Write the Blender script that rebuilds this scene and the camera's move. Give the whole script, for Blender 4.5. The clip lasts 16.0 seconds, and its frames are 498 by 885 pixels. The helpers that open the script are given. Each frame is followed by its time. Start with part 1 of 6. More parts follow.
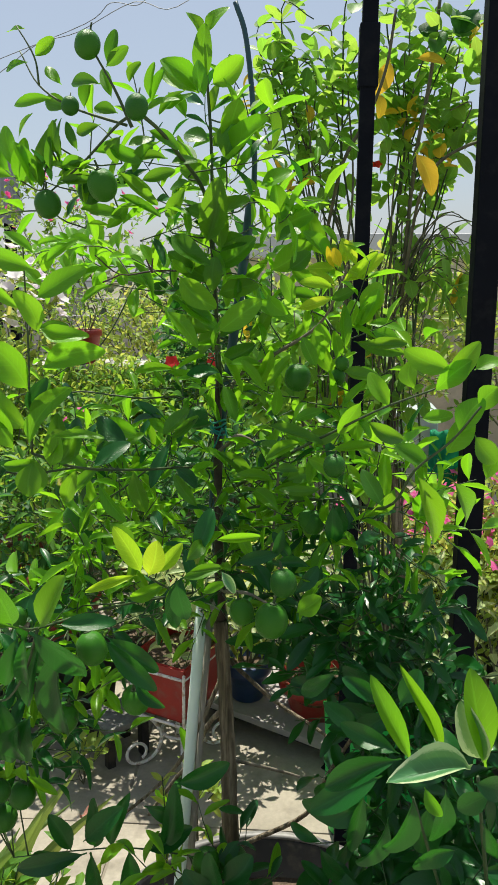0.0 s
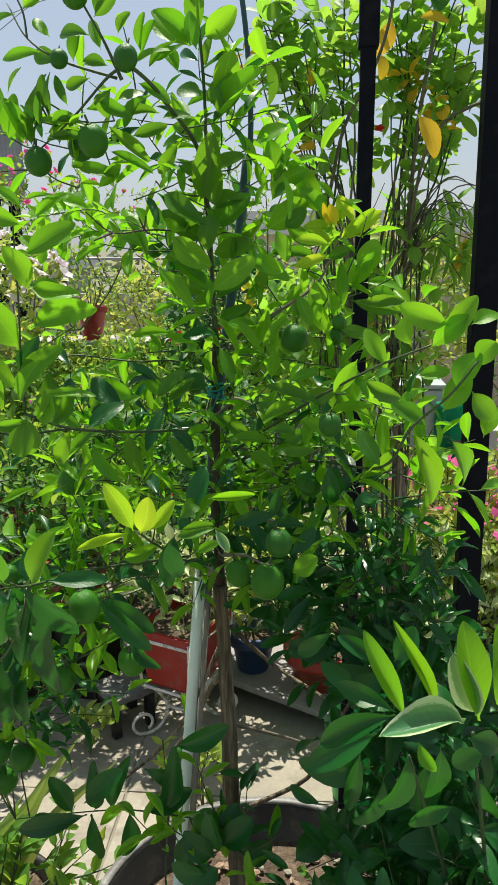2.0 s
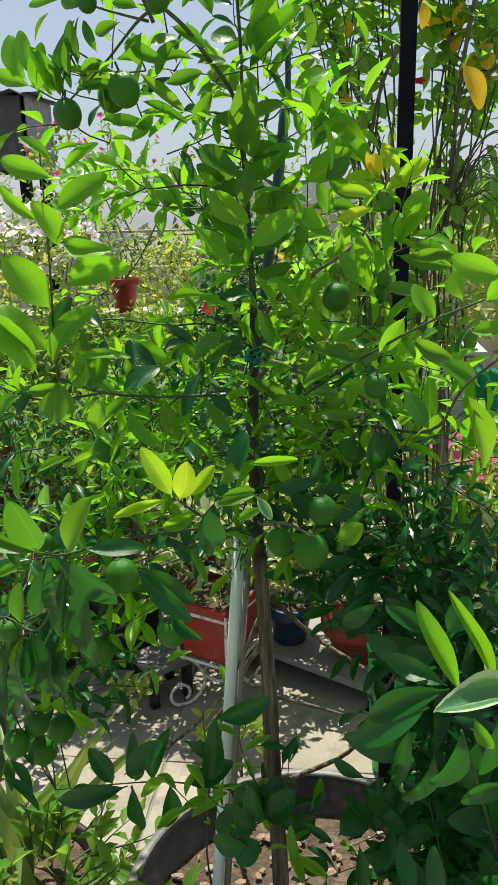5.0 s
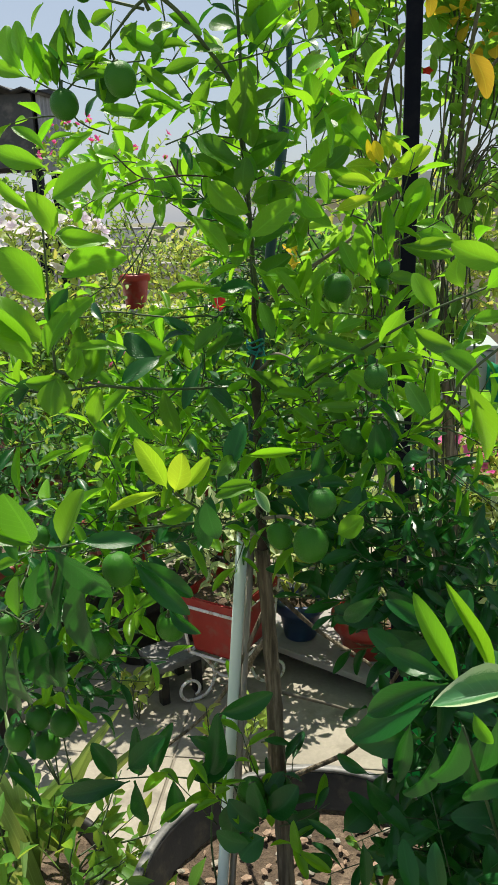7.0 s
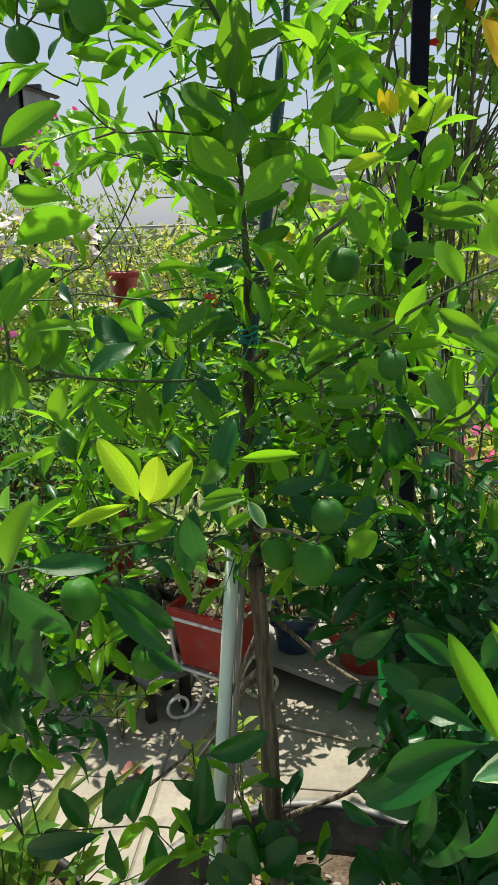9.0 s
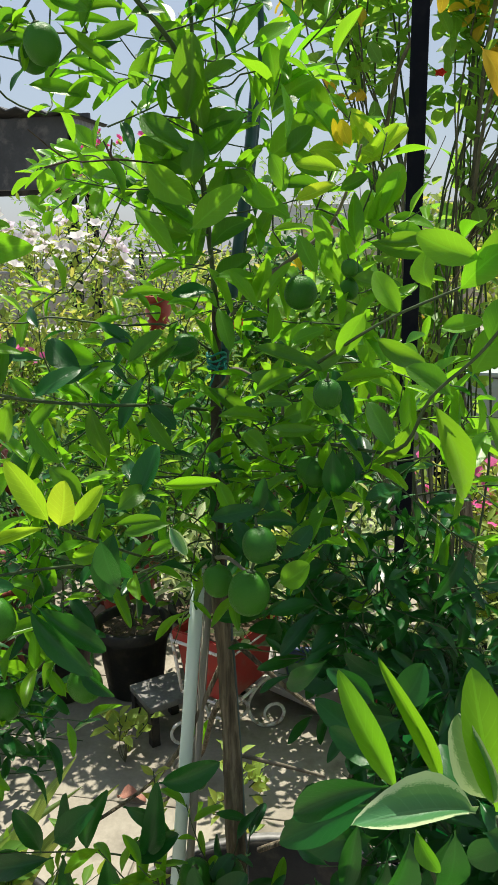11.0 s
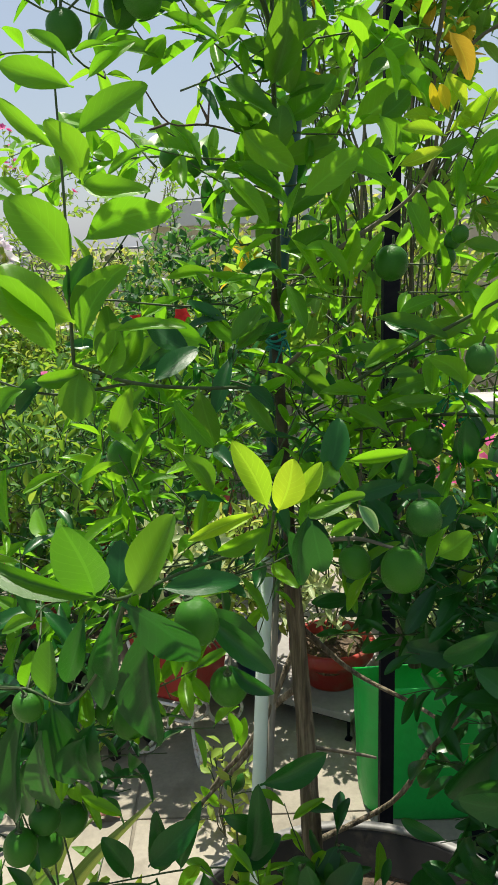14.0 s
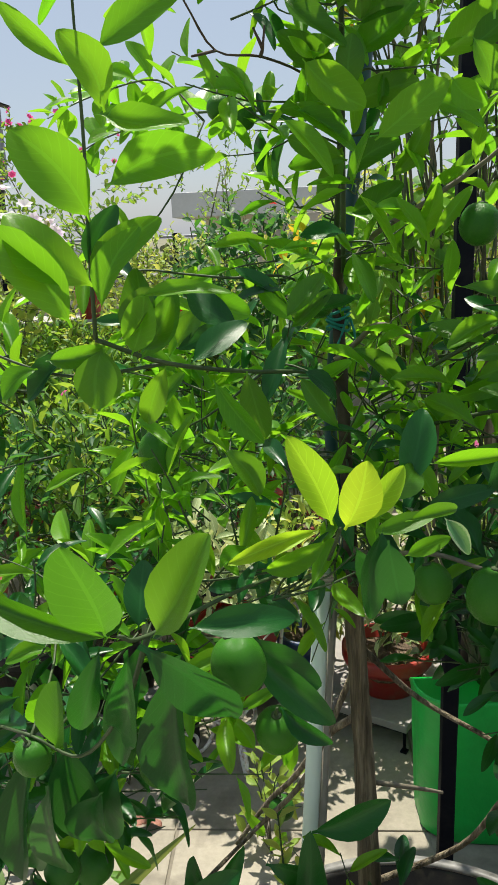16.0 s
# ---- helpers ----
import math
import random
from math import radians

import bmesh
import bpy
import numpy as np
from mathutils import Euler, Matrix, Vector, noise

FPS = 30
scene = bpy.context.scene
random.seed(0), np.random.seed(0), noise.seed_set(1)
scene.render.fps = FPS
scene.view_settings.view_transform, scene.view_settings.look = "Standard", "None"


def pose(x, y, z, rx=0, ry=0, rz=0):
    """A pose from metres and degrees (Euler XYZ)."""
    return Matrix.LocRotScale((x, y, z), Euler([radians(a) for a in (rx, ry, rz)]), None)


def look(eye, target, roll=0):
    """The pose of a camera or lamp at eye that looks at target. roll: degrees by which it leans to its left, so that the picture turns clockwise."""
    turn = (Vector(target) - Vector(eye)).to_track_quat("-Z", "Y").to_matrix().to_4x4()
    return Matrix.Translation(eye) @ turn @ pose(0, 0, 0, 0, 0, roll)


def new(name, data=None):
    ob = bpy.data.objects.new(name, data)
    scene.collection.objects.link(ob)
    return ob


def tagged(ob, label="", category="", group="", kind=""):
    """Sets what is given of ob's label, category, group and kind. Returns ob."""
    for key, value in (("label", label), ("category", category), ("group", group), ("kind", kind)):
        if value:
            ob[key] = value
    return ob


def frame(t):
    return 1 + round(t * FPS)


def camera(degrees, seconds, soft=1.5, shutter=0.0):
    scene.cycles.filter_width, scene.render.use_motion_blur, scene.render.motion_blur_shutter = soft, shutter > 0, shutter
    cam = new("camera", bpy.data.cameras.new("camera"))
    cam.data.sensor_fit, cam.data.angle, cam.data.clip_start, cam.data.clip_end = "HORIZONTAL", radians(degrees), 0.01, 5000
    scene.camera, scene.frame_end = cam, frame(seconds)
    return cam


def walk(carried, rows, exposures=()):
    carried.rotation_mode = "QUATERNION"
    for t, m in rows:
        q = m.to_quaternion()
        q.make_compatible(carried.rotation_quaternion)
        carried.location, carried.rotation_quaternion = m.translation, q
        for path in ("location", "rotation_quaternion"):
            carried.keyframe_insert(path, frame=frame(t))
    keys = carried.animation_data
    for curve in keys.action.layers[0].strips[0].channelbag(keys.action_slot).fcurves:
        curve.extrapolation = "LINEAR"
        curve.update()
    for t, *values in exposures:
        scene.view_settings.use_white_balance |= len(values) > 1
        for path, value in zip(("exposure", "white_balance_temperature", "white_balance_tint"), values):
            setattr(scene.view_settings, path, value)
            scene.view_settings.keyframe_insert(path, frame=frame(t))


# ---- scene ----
cam = camera(35.2, 16.0)
PATH = [
    (0, (0.078, 0.005, 1.522), (-0.058, 1.953, 1.09), 0.1),
    (0.5, (0.087, 0.003, 1.516), (-0.066, 1.956, 1.113), 0.1),
    (1, (0.085, 0.002, 1.508), (-0.059, 1.954, 1.098), 0.2),
    (1.5, (0.077, 0.01, 1.507), (-0.055, 1.952, 1.047), 0.1),
    (2, (0.094, 0.011, 1.497), (-0.064, 1.946, 1.014), -0.4),
    (2.5, (0.102, 0.013, 1.504), (-0.063, 1.944, 1.011), -0.6),
    (3, (0.106, 0.011, 1.501), (-0.061, 1.945, 1.02), -0.5),
    (3.5, (0.109, 0.009, 1.49), (-0.066, 1.937, 0.989), -1.1),
    (4, (0.104, 0.014, 1.495), (-0.111, 1.938, 0.994), -1.3),
    (4.5, (0.097, 0.035, 1.487), (-0.137, 1.951, 0.962), -1.5),
    (5, (0.081, 0.045, 1.477), (-0.159, 1.954, 0.93), -1.5),
    (7.5, (0.09885, 0.0616, 1.469), (-0.1939, 1.961, 0.9157), -2),
    (8, (0.0944, 0.1053, 1.458), (-0.2125, 2.011, 0.9347), -1.8),
    (8.5, (0.09026, 0.162, 1.418), (-0.1796, 2.067, 0.8699), -1.4),
    (9, (0.0778, 0.185, 1.43), (-0.1767, 2.091, 0.8813), -1.8),
    (9.5, (0.07958, 0.2216, 1.425), (-0.175, 2.136, 0.9038), -1.2),
    (9.7, (0.08472, 0.2239, 1.426), (-0.2165, 2.133, 0.9123), -0.8),
    (11.8, (0.2093, 0.1719, 1.4345), (-0.2251, 2.06, 0.9573), -1.6),
    (12, (0.1788, 0.1626, 1.4415), (-0.3057, 2.042, 0.9595), -1.9),
    (12.5, (0.057, 0.148, 1.454), (-0.4, 2.036, 0.975), -2.8),
    (13, (-0.061, 0.135, 1.455), (-0.149, 2.075, 0.975), -1.3),
    (13.5, (-0.113, 0.129, 1.447), (-0.103, 2.077, 0.996), -0.7),
    (14, (-0.089, 0.211, 1.409), (-0.087, 2.147, 0.909), -2.4),
    (14.5, (-0.064, 0.324, 1.39), (-0.101, 2.25, 0.852), -2.5),
    (15, (-0.056, 0.355, 1.365), (-0.108, 2.277, 0.815), -2.0),
    (15.5, (-0.064, 0.344, 1.364), (-0.135, 2.27, 0.828), -2.3),
    (16, (-0.093, 0.33, 1.381), (-0.224, 2.257, 0.864), -2.6),
]
walk(cam, [(t, look(eye, target, roll)) for t, eye, target, roll in PATH], [(0.0, 0.52), (16.0, 0.52)])

# ---------------------------------------------------------------- world, sun
world = bpy.data.worlds.new("sky")
scene.world = world
world.use_nodes = True
wn = world.node_tree
sky = wn.nodes.new("ShaderNodeTexSky")
sky.sky_type, sky.sun_disc = "NISHITA", False
SUN_ELEV, SUN_AZ = 69.0, -14.0          # degrees; azimuth from +y, minus: to the left
sky.sun_elevation, sky.sun_rotation = radians(SUN_ELEV), radians(SUN_AZ)
sky.air_density, sky.dust_density, sky.ozone_density = 1.2, 1.2, 1.5
haze = wn.nodes.new("ShaderNodeMix")
haze.data_type = "RGBA"
haze.inputs[0].default_value = 0.60
haze.inputs[7].default_value = (4.5, 5.05, 6.0, 1)      # pale even haze of a hot day
wn.links.new(sky.outputs[0], haze.inputs[6])
wn.links.new(haze.outputs[2], wn.nodes["Background"].inputs[0])
wn.nodes["Background"].inputs[1].default_value = 0.081
sun_data = bpy.data.lights.new("sun", "SUN")
sun_data.energy, sun_data.angle, sun_data.color = 5.0, radians(0.6), (1.0, 0.94, 0.81)
sun = new("sun", sun_data)
sun_way = Vector((math.sin(radians(SUN_AZ)) * math.cos(radians(SUN_ELEV)), math.cos(radians(SUN_AZ)) * math.cos(radians(SUN_ELEV)), math.sin(radians(SUN_ELEV))))
sun.matrix_world = look(sun_way * 30, (0, 0, 0))


# ---------------------------------------------------------------- materials
def nodes_of(name):
    m = bpy.data.materials.new(name)
    m.use_nodes = True
    nt = m.node_tree
    return m, nt, nt.nodes["Principled BSDF"]


def ramp(nt, fac, stops):
    r = nt.nodes.new("ShaderNodeValToRGB")
    while len(r.color_ramp.elements) < len(stops):
        r.color_ramp.elements.new(0.5)
    for e, (p, c) in zip(r.color_ramp.elements, stops):
        e.position, e.color = p, (*c, 1)
    nt.links.new(fac, r.inputs[0])
    return r.outputs[0]


def noise_tex(nt, scale, detail=4, stretch=(1, 1, 1), coord="Object", rough=0.6):
    tc = nt.nodes.new("ShaderNodeNewGeometry" if coord == "Position" else "ShaderNodeTexCoord")
    mp = nt.nodes.new("ShaderNodeMapping")
    mp.inputs["Scale"].default_value = stretch
    n = nt.nodes.new("ShaderNodeTexNoise")
    n.inputs["Scale"].default_value, n.inputs["Detail"].default_value, n.inputs["Roughness"].default_value = scale, detail, rough
    nt.links.new(tc.outputs[coord], mp.inputs[0])
    nt.links.new(mp.outputs[0], n.inputs["Vector"])
    return n.outputs[0]


def mathn(nt, op, a, b=None):
    n = nt.nodes.new("ShaderNodeMath")
    n.operation = op
    for i, v in enumerate((a, b)):
        if v is None:
            continue
        if isinstance(v, (int, float)):
            n.inputs[i].default_value = v
        else:
            nt.links.new(v, n.inputs[i])
    return n.outputs[0]


def mixc(nt, fac, a, b, blend="MIX"):
    n = nt.nodes.new("ShaderNodeMix")
    n.data_type, n.blend_type = "RGBA", blend
    for i, v in ((0, fac), (6, a), (7, b)):
        if isinstance(v, (int, float)):
            n.inputs[i].default_value = v
        elif isinstance(v, tuple):
            n.inputs[i].default_value = (*v, 1)
        else:
            nt.links.new(v, n.inputs[i])
    return n.outputs[2]


def bump(nt, bsdf, height, strength, dist=0.002):
    b = nt.nodes.new("ShaderNodeBump")
    b.inputs["Strength"].default_value, b.inputs["Distance"].default_value = strength, dist
    nt.links.new(height, b.inputs["Height"])
    nt.links.new(b.outputs[0], bsdf.inputs["Normal"])


def surface(name, stops, scale=8, rough=0.6, metal=0.0, fine=60, bump_s=0.25, bump_d=0.002, stretch=(1, 1, 1), spec=0.5, dirt=None, coord="Object"):
    """A surface with two scales of variation: broad stains through the ramp, fine grain in relief and gloss."""
    m, nt, b = nodes_of(name)
    broad = noise_tex(nt, scale, 5, stretch, coord)
    grain = noise_tex(nt, fine, 3, stretch, coord)
    mixed = mathn(nt, "ADD", mathn(nt, "MULTIPLY", broad, 0.7), mathn(nt, "MULTIPLY", grain, 0.3))
    col = ramp(nt, mixed, stops)
    if dirt:
        spots = ramp(nt, noise_tex(nt, scale * 2.3, 6, (1, 1, 1), coord), [(0.52, (0, 0, 0)), (0.66, (1, 1, 1))])
        col = mixc(nt, spots, col, dirt)
    nt.links.new(col, b.inputs["Base Color"])
    b.inputs["Metallic"].default_value = metal
    b.inputs["Specular IOR Level"].default_value = spec
    nt.links.new(mathn(nt, "ADD", rough - 0.12, mathn(nt, "MULTIPLY", grain, 0.24)), b.inputs["Roughness"])
    bump(nt, b, mathn(nt, "ADD", grain, mathn(nt, "MULTIPLY", broad, 0.5)), bump_s, bump_d)
    return m


def leaf_material(name, dark, light, glow, through_share=0.45, rough=0.38, vein=0.35, margin=None):
    """Waxy blade, lit from above and let through from behind; midrib and side veins follow the blade's own map."""
    m, nt, b = nodes_of(name)
    oi, geo, uv = nt.nodes.new("ShaderNodeObjectInfo"), nt.nodes.new("ShaderNodeNewGeometry"), nt.nodes.new("ShaderNodeUVMap")
    rnd = mathn(nt, "FRACT", mathn(nt, "ADD", oi.outputs["Random"], geo.outputs["Random Per Island"]))
    mottled = noise_tex(nt, 45, 3)
    fac = mathn(nt, "ADD", mathn(nt, "MULTIPLY", rnd, 0.75), mathn(nt, "MULTIPLY", mottled, 0.25))
    col = mixc(nt, fac, dark, light)
    sep = nt.nodes.new("ShaderNodeSeparateXYZ")
    nt.links.new(uv.outputs[0], sep.inputs[0])
    side = mathn(nt, "ABSOLUTE", mathn(nt, "SUBTRACT", sep.outputs[0], 0.5))
    rib = mathn(nt, "LESS_THAN", side, 0.035)
    slant = mathn(nt, "SUBTRACT", mathn(nt, "MULTIPLY", sep.outputs[1], 9.0), mathn(nt, "MULTIPLY", side, 5.0))
    veins = mathn(nt, "LESS_THAN", mathn(nt, "FRACT", slant), 0.10)
    lines = mathn(nt, "MAXIMUM", rib, mathn(nt, "MULTIPLY", veins, 0.55))
    col = mixc(nt, mathn(nt, "MULTIPLY", lines, vein), col, tuple(min(1, c * 1.9 + 0.04) for c in light))
    if margin:
        edge = mathn(nt, "GREATER_THAN", mathn(nt, "ADD", side, mathn(nt, "MULTIPLY", noise_tex(nt, 70, 3), 0.30)), 0.52)
        col = mixc(nt, edge, col, margin)
    nt.links.new(col, b.inputs["Base Color"])
    b.inputs["Specular IOR Level"].default_value = 0.36
    nt.links.new(mathn(nt, "ADD", rough - 0.08, mathn(nt, "MULTIPLY", mottled, 0.2)), b.inputs["Roughness"])
    bump(nt, b, mathn(nt, "ADD", lines, mathn(nt, "MULTIPLY", mottled, 1.2)), 0.25, 0.0008)
    tr = nt.nodes.new("ShaderNodeBsdfTranslucent")
    hue = mathn(nt, "FRACT", mathn(nt, "MULTIPLY", rnd, 7.31))
    gl = mixc(nt, rnd, tuple(c * 0.78 for c in glow), glow)
    gl = mixc(nt, hue, gl, (min(1, glow[0] * 1.45), glow[1] * 0.98, glow[2] * 1.4))
    gl = mixc(nt, mathn(nt, "MULTIPLY", lines, vein * 0.6), gl, tuple(min(1, c * 1.3) for c in glow))
    nt.links.new(gl, tr.inputs[0])
    mx = nt.nodes.new("ShaderNodeMixShader")
    mx.inputs[0].default_value = through_share
    nt.links.new(b.outputs[0], mx.inputs[1])
    nt.links.new(tr.outputs[0], mx.inputs[2])
    nt.links.new(mx.outputs[0], nt.nodes["Material Output"].inputs[0])
    return m


def plain_leafy(name, col, glow, share=0.4):
    return leaf_material(name, tuple(c * 0.7 for c in col), tuple(c * 1.3 for c in col), glow, share, 0.5, 0.2)


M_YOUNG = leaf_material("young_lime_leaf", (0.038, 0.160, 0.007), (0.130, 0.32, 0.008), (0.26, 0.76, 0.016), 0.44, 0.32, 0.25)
# deep green of old leaves, darkened further to stand in for canopy shade
M_MATURE_SHADED = leaf_material("shade_darkened_mature_leaf", (0.002, 0.042, 0.009), (0.012, 0.110, 0.014), (0.06, 0.36, 0.020), 0.20, 0.30, 0.14)
# lighter copy of the old leaf for the better lit upper crown
M_MID = leaf_material("lit_grown_lime_leaf", (0.015, 0.085, 0.007), (0.070, 0.195, 0.010), (0.20, 0.60, 0.014), 0.37, 0.32, 0.2)
M_YELLOW = leaf_material("yellow_lime_leaf", (0.60, 0.50, 0.01), (0.78, 0.62, 0.012), (0.92, 0.76, 0.02), 0.45, 0.45)
M_PALE = leaf_material("pale_lime_leaf", (0.20, 0.42, 0.010), (0.32, 0.53, 0.016), (0.50, 0.86, 0.028), 0.45, 0.42, 0.4)
M_VARIEGATED = leaf_material("variegated_leaf", (0.03, 0.16, 0.06), (0.10, 0.26, 0.11), (0.30, 0.6, 0.12), 0.28, 0.36, 0.2, (0.52, 0.62, 0.36))
M_VINE = leaf_material("vine_leaf", (0.05, 0.17, 0.02), (0.13, 0.29, 0.03), (0.34, 0.74, 0.06), 0.48, 0.42)
M_VINE_YELLOW = leaf_material("yellowed_leaf", (0.55, 0.38, 0.02), (0.7, 0.48, 0.02), (0.85, 0.6, 0.04), 0.45, 0.5)
M_BUSH = plain_leafy("bush_leaf", (0.068, 0.195, 0.022), (0.37, 0.68, 0.05), 0.40)
M_BUSH_LIGHT = plain_leafy("light_bush_leaf", (0.19, 0.31, 0.045), (0.58, 0.78, 0.12), 0.42)
M_BUSH_DARK = plain_leafy("dark_bush_leaf", (0.02, 0.10, 0.022), (0.12, 0.42, 0.04), 0.34)
M_PALE_EDGE = leaf_material("pale_edged_leaf", (0.14, 0.26, 0.07), (0.58, 0.64, 0.34), (0.55, 0.74, 0.22), 0.32, 0.4, 0.5)
M_STRAP = leaf_material("strap_leaf", (0.06, 0.13, 0.03), (0.12, 0.2, 0.05), (0.3, 0.5, 0.08), 0.3, 0.45)
M_STRAP_PALE = leaf_material("pale_strap_leaf", (0.09, 0.18, 0.04), (0.25, 0.35, 0.10), (0.4, 0.56, 0.1), 0.3, 0.45)
M_FAR_TREE = plain_leafy("far_tree_leaf", (0.05, 0.08, 0.04), (0.18, 0.24, 0.09), 0.3)


def petal(name, c):
    return leaf_material(name, tuple(v * 0.85 for v in c), c, c, 0.4, 0.6, 0.15)


M_WHITE_PETAL, M_PINK, M_RED_PETAL = petal("white_bract", (0.85, 0.83, 0.78)), petal("pink_petal", (0.85, 0.16, 0.42)), petal("red_petal", (0.8, 0.03, 0.02))
M_BARK = surface("bark", [(0.34, (0.035, 0.027, 0.017)), (0.48, (0.14, 0.112, 0.070)), (0.62, (0.33, 0.275, 0.19))], 75, 0.9, 0, 260, 1.0, 0.006, (1, 1, 0.07))
M_TWIG = surface("green_twig", [(0.3, (0.02, 0.045, 0.012)), (0.7, (0.06, 0.10, 0.03))], 25, 0.6, 0, 120, 0.4)
M_GREY_TWIG = surface("grey_twig", [(0.3, (0.10, 0.085, 0.06)), (0.7, (0.26, 0.23, 0.17))], 25, 0.75, 0, 120, 0.5)
M_VINE_STEM = surface("vine_stem", [(0.3, (0.05, 0.05, 0.028)), (0.7, (0.16, 0.16, 0.085))], 20, 0.75, 0, 120, 0.5)
M_BLACK = surface("black_paint", [(0.3, (0.002, 0.003, 0.006)), (0.7, (0.005, 0.007, 0.012))], 12, 0.6, 0.0, 90, 0.25, 0.001, spec=0.1, dirt=(0.009, 0.010, 0.013))
M_BLACK_PLASTIC = surface("black_plastic", [(0.3, (0.01, 0.01, 0.01)), (0.7, (0.026, 0.025, 0.023))], 10, 0.5, 0, 70, 0.3, spec=0.35, dirt=(0.045, 0.04, 0.03))
M_STAKE = surface("dark_teal_stake", [(0.3, (0.008, 0.040, 0.050)), (0.7, (0.02, 0.085, 0.10))], 14, 0.45, 0, 80, 0.2)
M_PVC = surface("white_pvc", [(0.3, (0.74, 0.87, 0.79)), (0.7, (0.82, 0.93, 0.86))], 9, 0.38, 0, 60, 0.1, 0.001, (1, 1, 0.3))
M_RED = surface("red_plastic", [(0.3, (0.26, 0.016, 0.012)), (0.7, (0.38, 0.028, 0.02))], 8, 0.42, 0, 60, 0.15, dirt=(0.28, 0.07, 0.05))
M_TERRA = surface("terracotta_plastic", [(0.3, (0.17, 0.028, 0.018)), (0.7, (0.27, 0.05, 0.03))], 7, 0.55, 0, 60, 0.25, dirt=(0.38, 0.25, 0.19))
M_GREEN = surface("green_bag", [(0.3, (0.004, 0.36, 0.045)), (0.7, (0.012, 0.54, 0.075))], 5, 0.45, 0, 25, 0.5, 0.006)
M_BLUE = surface("blue_plastic", [(0.3, (0.012, 0.03, 0.09)), (0.7, (0.03, 0.06, 0.15))], 8, 0.4, 0, 60, 0.15)
M_SOIL = surface("soil", [(0.3, (0.03, 0.02, 0.013)), (0.5, (0.10, 0.07, 0.045)), (0.72, (0.26, 0.19, 0.13))], 28, 0.95, 0, 130, 1.0, 0.01)
M_CONCRETE = surface("concrete", [(0.25, (0.175, 0.158, 0.125)), (0.5, (0.30, 0.273, 0.218)), (0.75, (0.43, 0.39, 0.315))], 2.2, 0.85, 0, 70, 0.35, 0.002, dirt=(0.18, 0.16, 0.125), coord="Position")
M_JOINT = surface("mortar_joint", [(0.3, (0.15, 0.135, 0.105)), (0.7, (0.27, 0.24, 0.19))], 9, 0.95, 0, 80, 0.5)
M_WHITEWASH = surface("whitewash", [(0.25, (0.30, 0.29, 0.26)), (0.6, (0.44, 0.43, 0.40))], 3, 0.85, 0, 60, 0.2, dirt=(0.26, 0.25, 0.21))
M_IRON_WHITE = surface("white_painted_iron", [(0.3, (0.58, 0.55, 0.50)), (0.6, (0.80, 0.78, 0.74))], 25, 0.45, 0, 120, 0.2, dirt=(0.42, 0.30, 0.2))
M_SHED = surface("dark_sheet", [(0.3, (0.03, 0.032, 0.035)), (0.7, (0.075, 0.078, 0.08))], 3, 0.6, 0.2, 40, 0.3, dirt=(0.12, 0.115, 0.11))
M_GREY_SHEET = surface("grey_sheet", [(0.3, (0.16, 0.17, 0.19)), (0.7, (0.30, 0.31, 0.33))], 3, 0.55, 0.2, 40, 0.25)
M_GREYBOX = surface("pale_grey_plastic", [(0.3, (0.30, 0.36, 0.33)), (0.7, (0.38, 0.44, 0.40))], 4, 0.55, 0, 50, 0.1, dirt=(0.34, 0.36, 0.32))
M_DEAD = surface("dead_twig", [(0.3, (0.02, 0.014, 0.010)), (0.7, (0.09, 0.065, 0.045))], 40, 0.85, 0, 150, 0.5)
M_DRY = surface("dry_leaf", [(0.3, (0.10, 0.06, 0.045)), (0.7, (0.26, 0.17, 0.13))], 60, 0.8, 0, 200, 0.4)
M_DRY_RED = surface("dry_red_leaf", [(0.3, (0.22, 0.09, 0.06)), (0.7, (0.45, 0.22, 0.16))], 60, 0.8, 0, 200, 0.4)
m, nt, b = nodes_of("lime_skin")
lo = nt.nodes.new("ShaderNodeObjectInfo")
lc = mixc(nt, mathn(nt, "MULTIPLY", lo.outputs["Random"], 0.9), (0.003, 0.066, 0.013), (0.028, 0.150, 0.010))
lc = mixc(nt, mathn(nt, "MULTIPLY", noise_tex(nt, 30, 4), 0.75), lc, (0.060, 0.200, 0.012))
nt.links.new(lc, b.inputs["Base Color"])
b.inputs["Roughness"].default_value, b.inputs["Specular IOR Level"].default_value = 0.38, 0.20
pores = nt.nodes.new("ShaderNodeTexVoronoi")
pores.inputs["Scale"].default_value = 900
tcl = nt.nodes.new("ShaderNodeTexCoord")
nt.links.new(tcl.outputs["Object"], pores.inputs["Vector"])
bump(nt, b, pores.outputs[0], 0.25, 0.0006)
M_LIME = m


# ---------------------------------------------------------------- mesh helpers
def part(name, bm, material, parent=None, label=""):
    """Links a bmesh, or a ready mesh, as one object under a thing or part."""
    if isinstance(bm, bpy.types.Mesh):
        me = bm
    else:
        me = bpy.data.meshes.new(name)
        bm.normal_update()
        bm.to_mesh(me)
        bm.free()
    if material and not me.materials:
        me.materials.append(material)
    ob = new(name, me)
    if parent:
        ob.parent = parent
    if label:
        ob["label"] = label
    return ob


def thing(name, at, label, category, group="", kind=""):
    ob = new(name)
    ob.empty_display_size = 0.05
    ob.location = at
    return tagged(ob, label, category, group, kind)


def smooth(bm):
    for f in bm.faces:
        f.smooth = True
    return bm


